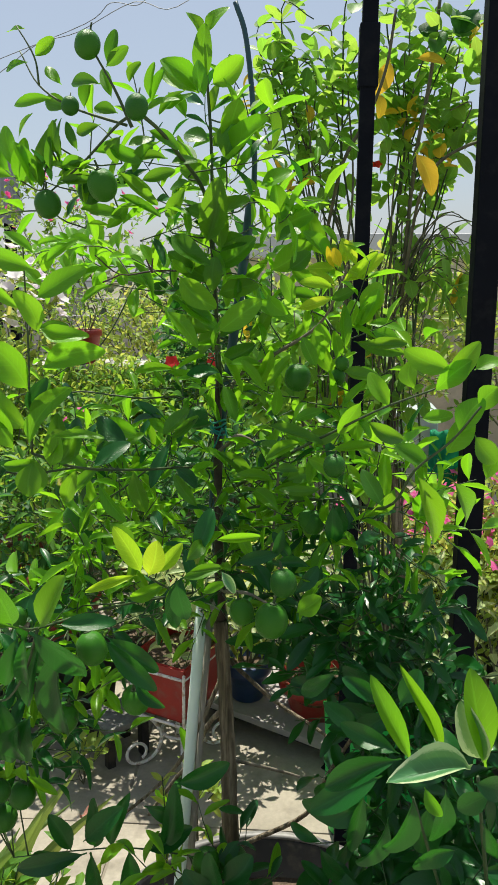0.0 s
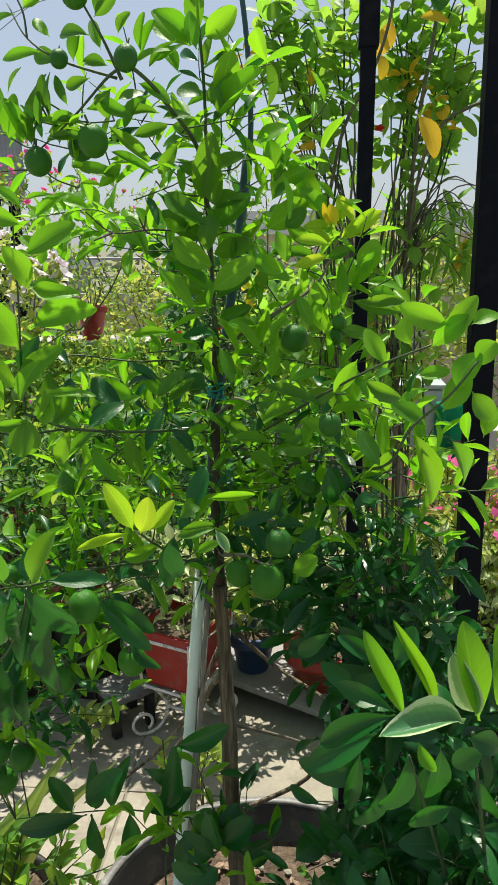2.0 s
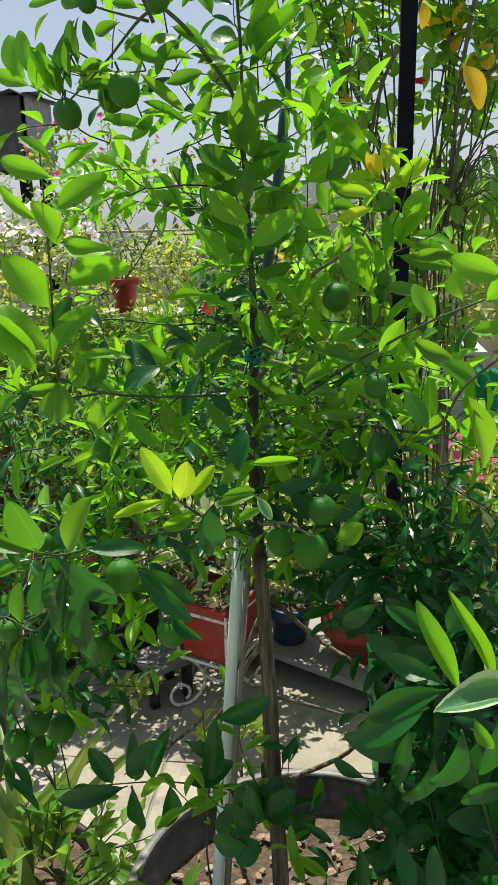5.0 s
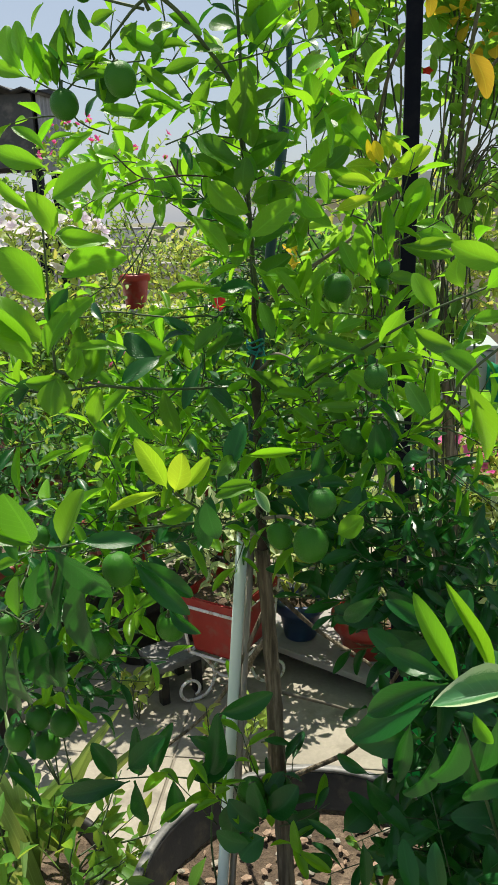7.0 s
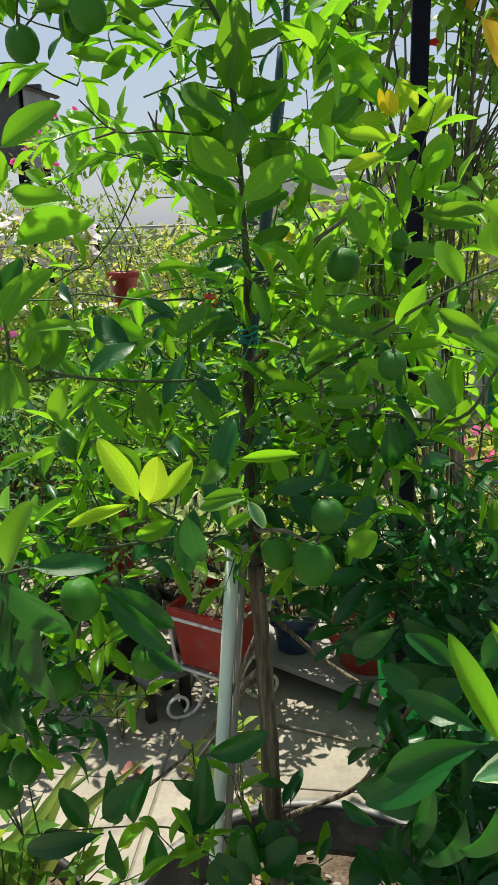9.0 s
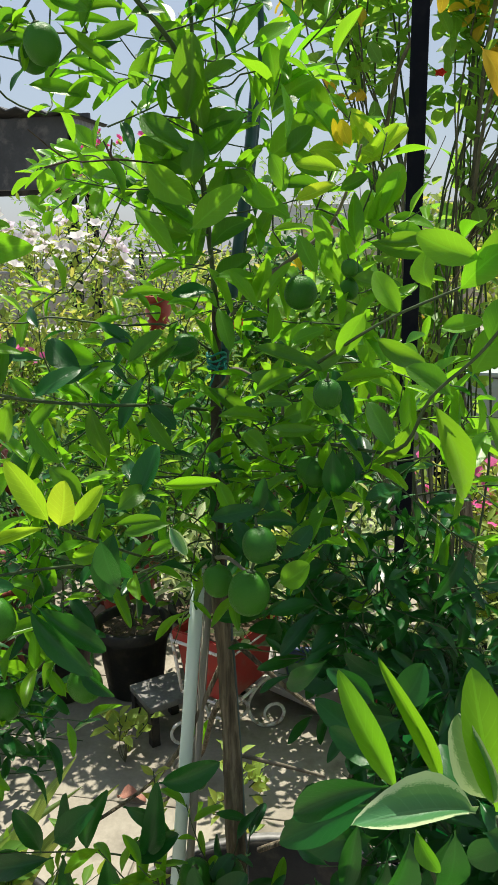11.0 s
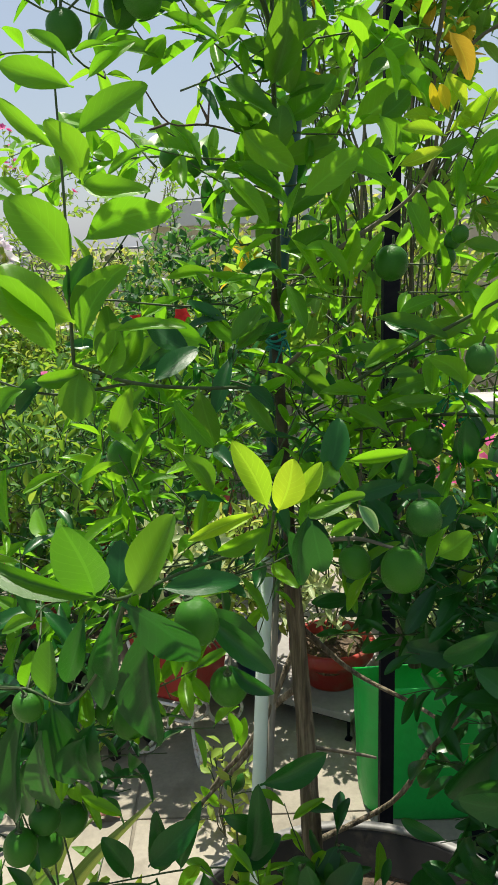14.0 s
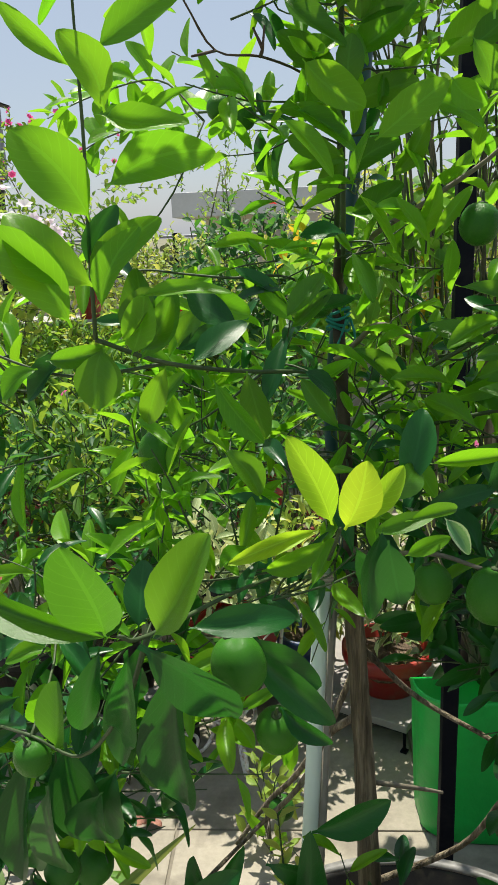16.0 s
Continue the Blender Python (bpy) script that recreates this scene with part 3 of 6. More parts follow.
lime_body = bpy.data.meshes.new("lime")
_b = lime_mesh()
_b.to_mesh(lime_body)
_b.free()
lime_body.materials.append(M_LIME)
calyx_bm = tube([(0, 0, 0.47), (0.02, 0.0, 0.56), (0.05, 0.03, 0.75)], 0.05, 0.035, 6, None, 2)
lathe([(0.12, 0.475), (0.11, 0.5), (0.05, 0.515)], 8, calyx_bm)
calyx_mesh = bpy.data.meshes.new("stalk")
calyx_bm.to_mesh(calyx_mesh)
calyx_bm.free()
calyx_mesh.materials.append(M_TWIG)


def limes(rows):
    for x, y, z, d in rows:
        ob = new("lime", lime_body)
        ob.parent = tree
        ob["label"] = "unripe green lime"
        ob.location = local((x, y, z))
        ob.rotation_euler = (rng.uniform(-0.35, 0.35), rng.uniform(-0.35, 0.35), rng.uniform(0, 6))
        ob.scale = (d * rng.uniform(0.96, 1.0), d * rng.uniform(0.96, 1.0), d * rng.uniform(1.0, 1.1))
        st = new("stalk", calyx_mesh)
        st.parent = ob



branch([(-0.049, 1.17, 1.305), (-0.05, 1.16, 1.388), (-0.047, 1.12, 1.488), (-0.048, 1.08, 1.556), (-0.053, 1.05, 1.618), (-0.079, 1, 1.659), (-0.094, 0.97, 1.679), (-0.112, 0.95, 1.694)], 0.0044, 0.003)
branch([(-0.044, 1.16, 1.337), (-0.046, 1.12, 1.456), (-0.047, 1.09, 1.563), (-0.047, 1.08, 1.684), (-0.052, 1.07, 1.777), (-0.054, 1.07, 1.822)], 0.0044, 0.002)
branch([(-0.112, 0.95, 1.694), (-0.137, 0.955, 1.687), (-0.186, 0.97, 1.646), (-0.236, 0.99, 1.613)], 0.003, 0.0015)
branch([(-0.123, 0.95, 1.68), (-0.139, 0.94, 1.718), (-0.157, 0.93, 1.752)], 0.003, 0.0015)
branch([(-0.131, 0.96, 1.684), (-0.197, 0.97, 1.706), (-0.239, 0.98, 1.733), (-0.267, 1, 1.776)], 0.0025, 0.001)
branch([(-0.239, 0.98, 1.733), (-0.243, 0.98, 1.764), (-0.266, 0.99, 1.801)], 0.002, 0.001)
branch([(-0.051, 1.17, 1.309), (-0.017, 1.18, 1.367), (0.035, 1.13, 1.402), (0.096, 1.09, 1.446), (0.123, 1.07, 1.496), (0.133, 1.06, 1.527)], 0.005, 0.0015)
branch([(-0.055, 1.14, 1.249), (-0.034, 1.14, 1.266), (-0.015, 1.1, 1.289), (0.012, 1.1, 1.278), (0.042, 1.1, 1.256), (0.04, 1.08, 1.177), (0.033, 1.05, 1.098)], 0.005, 0.002)
branch([(-0.056, 1.13, 1.233), (-0.089, 1.04, 1.256), (-0.134, 0.96, 1.272), (-0.188, 0.89, 1.292), (-0.232, 0.865, 1.314)], 0.0028, 0.0022)
branch([(-0.232, 0.865, 1.314), (-0.228, 0.855, 1.379), (-0.224, 0.85, 1.44), (-0.222, 0.845, 1.507), (-0.22, 0.84, 1.552)], 0.0022, 0.001)
branch([(-0.188, 0.89, 1.292), (-0.249, 0.87, 1.288), (-0.294, 0.87, 1.3), (-0.349, 0.88, 1.326)], 0.002, 0.0012)
branch([(-0.08, 1.2, 1.495), (-0.134, 1.28, 1.513), (-0.235, 1.38, 1.526), (-0.354, 1.48, 1.515), (-0.453, 1.55, 1.48)], 0.003, 0.001)
branch([(-0.235, 1.38, 1.526), (-0.286, 1.4, 1.527), (-0.346, 1.42, 1.571)], 0.0015, 0.001)
branch([(-0.043, 1.12, 1.048), (-0.027, 1.04, 1.076), (0.011, 0.93, 1.122), (0.039, 0.88, 1.131)], 0.005, 0.002)
branch([(-0.051, 1.11, 1.044), (-0.071, 1, 1.082), (-0.073, 0.8, 1.185), (-0.073, 0.725, 1.226)], 0.0024, 0.0014)
branch([(-0.068, 1, 1.09), (-0.133, 0.8, 1.156), (-0.174, 0.69, 1.183), (-0.184, 0.67, 1.194)], 0.0022, 0.0014)
branch([(-0.174, 0.69, 1.183), (-0.196, 0.71, 1.127), (-0.233, 0.74, 1.074), (-0.265, 0.745, 1.085)], 0.0025, 0.0012)
branch([(-0.042, 1.12, 0.841), (-0.072, 1.17, 0.779), (-0.115, 1.26, 0.65), (-0.154, 1.3, 0.578), (-0.204, 1.3, 0.502)], 0.0068, 0.0045)
branch([(-0.015, 1.2, 0.531), (0.094, 1.16, 0.629), (0.127, 1.1, 0.749), (0.158, 1.02, 0.87)], 0.0065, 0.004)
branch([(-0.028, 1.13, 0.747), (0.042, 1.19, 0.689), (0.082, 1.23, 0.65)], 0.0048, 0.003)
branch([(-0.028, 1.12, 0.925), (0.038, 1.15, 0.844), (0.11, 1.12, 0.813), (0.145, 1.08, 0.807)], 0.0055, 0.003)
branch([(-0.04, 1.12, 0.902), (-0.097, 1.1, 0.778), (-0.157, 1.12, 0.69), (-0.224, 1.05, 0.667)], 0.0055, 0.003)
branch([(-0.001, 1.12, 1.175), (0.097, 1, 1.226), (0.175, 0.9, 1.247), (0.203, 0.86, 1.304), (0.238, 0.84, 1.343), (0.264, 0.83, 1.382)], 0.003, 0.0015)
branch([(-0.018, 1.13, 1.206), (0.067, 1, 1.29), (0.121, 0.93, 1.335), (0.17, 0.9, 1.367), (0.226, 0.88, 1.393)], 0.003, 0.0015)
branch([(-0.189, 1.25, 1.501), (-0.245, 1.3, 1.554), (-0.35, 1.4, 1.556), (-0.436, 1.5, 1.548)], 0.002, 0.001)
branch([(-0.076, 0.98, 0.69), (-0.163, 0.97, 0.706), (-0.244, 0.96, 0.704), (-0.325, 0.95, 0.697)], 0.002, 0.001)
limes([
    (-0.166, 0.93, 1.763, 0.03),
    (-0.2, 0.97, 1.708, 0.022),
    (-0.111, 0.92, 1.696, 0.027),
    (-0.239, 0.99, 1.599, 0.034),
    (-0.165, 0.97, 1.619, 0.037),
    (-0.188, 1, 1.616, 0.033),
    (0.07, 1.06, 1.379, 0.037),
    (0.129, 1.04, 1.4, 0.018),
    (0.123, 1.04, 1.383, 0.021),
    (-0.072, 1.1, 1.314, 0.032),
    (0.059, 0.845, 1.172, 0.032),
    (0.086, 0.98, 1.205, 0.025)])
limes([
    (-0.116, 0.845, 1.018, 0.036),
    (-0.131, 0.722, 1.147, 0.033),
    (-0.266, 0.745, 1.07, 0.025),
    (0.115, 0.885, 1.301, 0.027),
    (0.048, 1.04, 1.283, 0.024),
    (-0.21, 0.95, 1.209, 0.036),
    (0.045, 0.865, 1.116, 0.041),
    (0.007, 0.9, 1.11, 0.031),
    (-0.135, 1.293, 0.572, 0.038),
    (0.126, 1, 1.406, 0.018),
    (-0.168, 1.2, 1.506, 0.026),
    (-0.202, 0.71, 1.184, 0.021),
    (-0.325, 0.85, 0.85, 0.035),
    (-0.305, 0.87, 0.865, 0.032),
    (-0.207, 0.85, 0.986, 0.037),
    (-0.238, 0.9, 0.962, 0.029),
    (0.094, 0.98, 1.201, 0.03)])
limes([
    (-0.294, 0.92, 0.823, 0.038),
    (-0.328, 0.93, 0.779, 0.04),
    (-0.050, 0.97, 0.690, 0.042),
    (-0.012, 0.98, 0.686, 0.042),
    (-0.142, 1.2, 1.497, 0.027)])
big_leaves('mature', [
    (-0.228, 0.86, 1.357, -0.209, 0.85, 1.399, 0.019),
    (-0.2, 0.88, 1.313, -0.189, 0.9, 1.352, 0.02),
    (-0.242, 0.865, 1.305, -0.288, 0.86, 1.277, 0.016),
    (-0.172, 0.9, 1.289, -0.132, 0.92, 1.32, 0.023),
    (-0.139, 0.95, 1.309, -0.174, 0.95, 1.345, 0.027),
    (-0.09, 1, 1.264, -0.058, 1, 1.241, 0.019)])
big_leaves('mid', [
    (-0.212, 0.87, 1.315, -0.201, 0.86, 1.359, 0.025),
    (-0.231, 0.865, 1.311, -0.232, 0.86, 1.265, 0.027),
    (-0.188, 0.89, 1.292, -0.208, 0.9, 1.243, 0.019),
    (-0.134, 0.95, 1.274, -0.123, 0.95, 1.216, 0.024),
    (-0.103, 0.98, 1.31, -0.071, 1, 1.347, 0.021)])
big_leaves('mid', [
    (-0.218, 0.86, 1.457, -0.189, 0.9, 1.46, 0.013)])
big_leaves('mature', [
    (-0.151, 0.68, 1.192, -0.097, 0.69, 1.194, 0.017),
    (-0.174, 0.67, 1.19, -0.133, 0.68, 1.124, 0.033),
    (-0.18, 0.67, 1.188, -0.208, 0.7, 1.09, 0.02),
    (-0.163, 0.72, 1.156, -0.174, 0.74, 1.028, 0.036),
    (-0.181, 0.7, 1.181, -0.18, 0.72, 1.213, 0.018),
    (-0.139, 0.8, 1.122, -0.08, 0.82, 1.07, 0.021),
    (-0.046, 0.74, 1.213, -0.039, 0.74, 1.17, 0.022),
    (-0.033, 0.78, 1.226, -0.018, 0.8, 1.274, 0.021),
    (-0.062, 0.78, 1.193, -0.045, 0.8, 1.149, 0.015)])
big_leaves('mid', [
    (-0.184, 0.67, 1.193, -0.267, 0.66, 1.225, 0.015),
    (-0.037, 0.74, 1.223, -0.004, 0.76, 1.224, 0.008),
    (-0.04, 0.76, 1.228, -0.018, 0.78, 1.244, 0.016)])
big_leaves('young', [
    (0.074, 0.86, 1.13, 0.101, 0.85, 1.154, 0.024),
    (-0.134, 0.84, 1.004, -0.152, 0.84, 1.033, 0.012),
    (-0.129, 1.29, 0.645, -0.133, 1.28, 0.699, 0.018),
    (-0.12, 1.29, 0.634, -0.112, 1.29, 0.681, 0.018),
    (-0.16, 1.29, 0.526, -0.178, 1.28, 0.567, 0.015),
    (-0.156, 1.3, 0.489, -0.131, 1.3, 0.517, 0.015),
    (-0.015, 0.8, 1.238, 0.035, 0.8, 1.244, 0.01),
    (-0.123, 0.85, 1.146, -0.079, 0.84, 1.17, 0.017)])
big_leaves('mid', [
    (-0.248, 0.74, 1.079, -0.243, 0.73, 1.13, 0.027),
    (-0.19, 0.67, 1.195, -0.2, 0.64, 1.249, 0.033),
    (-0.168, 0.68, 1.188, -0.14, 0.66, 1.249, 0.029)])
big_leaves('pale', [
    (-0.078, 0.722, 1.23, -0.098, 0.7, 1.282, 0.019),
    (-0.071, 0.722, 1.227, -0.06, 0.71, 1.266, 0.022),
    (-0.064, 0.73, 1.227, -0.039, 0.73, 1.258, 0.014),
    (-0.084, 0.73, 1.224, -0.132, 0.71, 1.213, 0.01)])
big_leaves('mature', [
    (-0.259, 0.75, 1.046, -0.277, 0.76, 0.952, 0.03),
    (-0.228, 0.76, 1.033, -0.238, 0.77, 0.973, 0.031),
    (-0.195, 0.75, 1.137, -0.21, 0.77, 1.083, 0.02),
    (-0.288, 0.8, 0.989, -0.309, 0.82, 0.905, 0.026),
    (-0.313, 0.85, 1.045, -0.355, 0.85, 1.014, 0.024),
    (0.05, 0.88, 1.137, 0.034, 0.88, 1.093, 0.024),
    (0.07, 0.88, 1.143, 0.1, 0.9, 1.172, 0.018),
    (0.042, 0.9, 1.135, 0.021, 0.92, 1.166, 0.018),
    (0.116, 0.93, 1.242, 0.122, 0.93, 1.186, 0.022),
    (0.173, 0.95, 0.878, 0.116, 0.95, 0.802, 0.045)])
big_leaves('mid', [
    (0.058, 1, 1.252, 0.091, 0.98, 1.266, 0.02)])
big_leaves('mid', [
    (-0.145, 0.93, 1.742, -0.135, 0.93, 1.779, 0.015),
    (-0.146, 0.93, 1.74, -0.12, 0.92, 1.758, 0.015),
    (-0.155, 0.94, 1.724, -0.196, 0.95, 1.738, 0.017),
    (-0.211, 0.97, 1.65, -0.218, 0.96, 1.691, 0.012),
    (-0.215, 0.97, 1.642, -0.235, 1, 1.693, 0.011),
    (-0.193, 0.97, 1.658, -0.2, 0.96, 1.689, 0.012),
    (-0.179, 0.98, 1.632, -0.224, 0.98, 1.622, 0.015),
    (-0.179, 0.97, 1.643, -0.22, 0.98, 1.645, 0.012),
    (-0.149, 0.97, 1.637, -0.101, 0.99, 1.598, 0.014),
    (-0.245, 0.99, 1.617, -0.259, 0.99, 1.653, 0.015),
    (-0.197, 0.97, 1.706, -0.236, 0.98, 1.722, 0.021),
    (-0.183, 0.97, 1.703, -0.178, 0.97, 1.743, 0.016)])
big_leaves('young', [
    (-0.256, 0.99, 1.62, -0.274, 0.98, 1.671, 0.02),
    (-0.145, 0.95, 1.711, -0.159, 0.96, 1.746, 0.014),
    (-0.223, 0.98, 1.718, -0.278, 0.99, 1.717, 0.016),
    (-0.251, 0.98, 1.758, -0.285, 0.99, 1.758, 0.014),
    (-0.243, 0.98, 1.764, -0.219, 0.98, 1.785, 0.017),
    (-0.256, 0.99, 1.797, -0.283, 1, 1.804, 0.014),
    (-0.248, 0.98, 1.702, -0.28, 1, 1.68, 0.015),
    (-0.109, 0.95, 1.695, -0.071, 0.94, 1.714, 0.015),
    (-0.101, 0.96, 1.709, -0.101, 0.95, 1.749, 0.01),
    (-0.09, 0.97, 1.702, -0.058, 0.96, 1.721, 0.017),
    (-0.125, 0.95, 1.726, -0.114, 0.95, 1.752, 0.011),
    (-0.209, 0.97, 1.731, -0.224, 0.97, 1.755, 0.015)])
big_leaves('mid', [
    (-0.136, 0.95, 1.671, -0.149, 0.96, 1.642, 0.02),
    (-0.155, 0.96, 1.667, -0.116, 0.96, 1.645, 0.017),
    (-0.134, 0.97, 1.662, -0.106, 0.98, 1.676, 0.016),
    (-0.11, 0.97, 1.68, -0.072, 0.98, 1.663, 0.017),
    (-0.096, 0.98, 1.669, -0.134, 0.98, 1.638, 0.014),
    (-0.125, 1, 1.627, -0.083, 1, 1.64, 0.016),
    (-0.089, 1, 1.646, -0.057, 1.02, 1.655, 0.019),
    (-0.072, 1.02, 1.622, -0.101, 1.02, 1.588, 0.018),
    (-0.063, 1.03, 1.623, -0.097, 1.04, 1.631, 0.016),
    (-0.141, 0.96, 1.697, -0.17, 0.96, 1.704, 0.016),
    (-0.164, 0.97, 1.687, -0.201, 0.98, 1.683, 0.015)])
big_leaves('young', [
    (-0.054, 1.07, 1.75, -0.054, 1.05, 1.816, 0.027),
    (-0.045, 1.07, 1.75, -0.004, 1.05, 1.778, 0.03),
    (-0.063, 1.07, 1.74, -0.104, 1.06, 1.776, 0.028),
    (-0.05, 1.07, 1.809, -0.029, 1.06, 1.841, 0.022),
    (-0.057, 1.07, 1.803, -0.076, 1.07, 1.836, 0.019),
    (-0.025, 1.05, 1.679, -0, 1.02, 1.713, 0.034),
    (-0.03, 1.06, 1.647, 0.027, 1, 1.7, 0.038),
    (-0.078, 1.07, 1.71, -0.101, 1.08, 1.746, 0.019)])
big_leaves('mid', [
    (-0.053, 1.06, 1.555, -0.033, 1.02, 1.632, 0.035),
    (-0.046, 1.08, 1.718, -0.037, 1.06, 1.748, 0.024),
    (-0.05, 1.08, 1.684, -0.08, 1.08, 1.701, 0.028),
    (-0.046, 1.08, 1.677, -0.02, 1.07, 1.703, 0.024),
    (-0.049, 1.08, 1.628, -0.085, 1.06, 1.647, 0.027),
    (-0.04, 1.08, 1.526, 0.011, 1.05, 1.562, 0.031),
    (-0.045, 1.09, 1.504, -0.093, 1.05, 1.544, 0.028),
    (-0.045, 1.08, 1.578, -0.08, 1.07, 1.599, 0.027),
    (-0.044, 1.08, 1.592, 0.003, 1.05, 1.611, 0.028),
    (-0.049, 1.09, 1.541, -0.089, 1.07, 1.519, 0.025),
    (-0.044, 1.1, 1.473, -0.097, 1.07, 1.489, 0.029),
    (-0.043, 1.1, 1.488, 0.014, 1.07, 1.504, 0.027)])
big_leaves('mature', [
    (-0.044, 1.13, 1.375, -0.079, 1.1, 1.387, 0.021)])
big_leaves('mid', [
    (-0.039, 1.13, 1.359, -0.016, 1.1, 1.315, 0.021)])
big_leaves('mid', [
    (-0.043, 1.11, 1.441, -0.092, 1.08, 1.439, 0.024),
    (-0.043, 1.12, 1.425, 0, 1.1, 1.458, 0.024),
    (-0.045, 1.12, 1.456, -0.071, 1.1, 1.41, 0.021),
    (-0.04, 1.12, 1.393, 0.008, 1.1, 1.419, 0.023),
    (-0.001, 1.12, 1.425, 0.031, 1.1, 1.473, 0.019),
    (-0.008, 1.1, 1.489, 0.024, 1.08, 1.534, 0.021)])
big_leaves('young', [
    (0.114, 1.07, 1.537, 0.079, 1.06, 1.592, 0.029),
    (0.039, 1.07, 1.552, 0.076, 1.05, 1.595, 0.035),
    (0.032, 1.08, 1.519, 0.085, 1.05, 1.558, 0.033),
    (0.152, 1.05, 1.465, 0.173, 1.04, 1.505, 0.032),
    (0.132, 1.05, 1.441, 0.138, 1.05, 1.483, 0.024),
    (0.159, 1.05, 1.451, 0.206, 1.04, 1.45, 0.017),
    (0.097, 1.06, 1.431, 0.117, 1.05, 1.387, 0.021),
    (0.025, 1.08, 1.382, -0.012, 1.06, 1.4, 0.02),
    (0.014, 1.08, 1.366, 0.034, 1.06, 1.415, 0.019),
    (0.046, 1.08, 1.577, 0.046, 1.06, 1.625, 0.026),
    (0.016, 1.08, 1.627, 0.057, 1.07, 1.647, 0.031),
    (0.127, 1, 1.365, 0.145, 0.98, 1.311, 0.025)])
big_leaves('pale', [
    (0.121, 1.06, 1.519, 0.081, 1.05, 1.523, 0.015),
    (0.125, 1.06, 1.505, 0.178, 1.05, 1.541, 0.021),
    (0.13, 1.06, 1.527, 0.126, 1.06, 1.561, 0.017),
    (0.121, 1.06, 1.523, 0.113, 1.05, 1.542, 0.017)])
big_leaves('young', [
    (0.239, 0.87, 1.415, 0.191, 0.86, 1.436, 0.026),
    (0.235, 0.88, 1.398, 0.266, 0.86, 1.439, 0.023),
    (0.223, 0.88, 1.39, 0.258, 0.86, 1.421, 0.025),
    (0.202, 0.88, 1.391, 0.194, 0.88, 1.423, 0.021),
    (0.261, 0.86, 1.416, 0.289, 0.86, 1.431, 0.019),
    (0.246, 0.84, 1.349, 0.263, 0.83, 1.389, 0.028),
    (0.208, 0.87, 1.36, 0.241, 0.86, 1.367, 0.017),
    (0.234, 0.85, 1.325, 0.261, 0.84, 1.363, 0.027),
    (0.146, 0.92, 1.371, 0.121, 0.92, 1.33, 0.02),
    (0.265, 0.84, 1.374, 0.287, 0.84, 1.398, 0.027),
    (0.177, 0.9, 1.368, 0.156, 0.9, 1.407, 0.02),
    (0.281, 0.86, 1.294, 0.297, 0.86, 1.327, 0.02)])
big_leaves('mature', [
    (0.124, 0.95, 1.238, 0.119, 0.95, 1.185, 0.026)])
big_leaves('mid', [
    (0.203, 0.86, 1.303, 0.25, 0.88, 1.197, 0.028),
    (0.187, 0.9, 1.275, 0.158, 0.92, 1.219, 0.023),
    (0.222, 0.88, 1.301, 0.183, 0.88, 1.327, 0.022),
    (0.248, 0.88, 1.288, 0.288, 0.9, 1.222, 0.027),
    (0.175, 0.9, 1.247, 0.149, 0.92, 1.289, 0.02),
    (0.097, 1, 1.23, 0.052, 1, 1.252, 0.022),
    (0.129, 0.95, 1.331, 0.081, 0.97, 1.319, 0.021),
    (0.067, 1, 1.282, 0.021, 1.02, 1.3, 0.021),
    (0.153, 0.92, 1.348, 0.202, 0.93, 1.323, 0.02),
    (0.263, 0.85, 1.347, 0.29, 0.85, 1.316, 0.025)])
big_leaves('mid', [
    (0.149, 1, 1.43, 0.207, 1, 1.433, 0.016)])
# low hanging leaves: the shade under the crown is put into their colour
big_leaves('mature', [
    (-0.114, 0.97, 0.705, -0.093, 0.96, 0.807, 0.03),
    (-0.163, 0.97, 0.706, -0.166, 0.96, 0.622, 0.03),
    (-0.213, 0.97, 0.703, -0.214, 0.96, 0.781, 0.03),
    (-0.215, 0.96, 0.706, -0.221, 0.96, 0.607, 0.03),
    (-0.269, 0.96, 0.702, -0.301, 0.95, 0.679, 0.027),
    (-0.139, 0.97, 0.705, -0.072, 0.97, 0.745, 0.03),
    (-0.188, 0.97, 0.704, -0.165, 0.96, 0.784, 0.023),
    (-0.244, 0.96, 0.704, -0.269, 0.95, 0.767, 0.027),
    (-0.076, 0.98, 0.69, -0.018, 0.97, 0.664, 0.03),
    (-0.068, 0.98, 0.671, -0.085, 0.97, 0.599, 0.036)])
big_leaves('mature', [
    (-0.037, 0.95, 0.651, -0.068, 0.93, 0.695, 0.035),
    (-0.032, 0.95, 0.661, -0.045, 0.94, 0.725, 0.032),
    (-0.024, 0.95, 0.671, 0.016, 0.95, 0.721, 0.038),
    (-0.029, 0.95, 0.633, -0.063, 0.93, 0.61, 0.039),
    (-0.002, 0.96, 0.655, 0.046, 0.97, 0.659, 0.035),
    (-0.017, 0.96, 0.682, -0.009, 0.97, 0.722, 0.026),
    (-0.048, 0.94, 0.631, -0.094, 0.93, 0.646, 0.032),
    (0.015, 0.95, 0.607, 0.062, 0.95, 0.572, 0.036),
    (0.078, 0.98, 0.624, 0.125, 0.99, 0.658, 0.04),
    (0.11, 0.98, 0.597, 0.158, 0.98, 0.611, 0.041)])
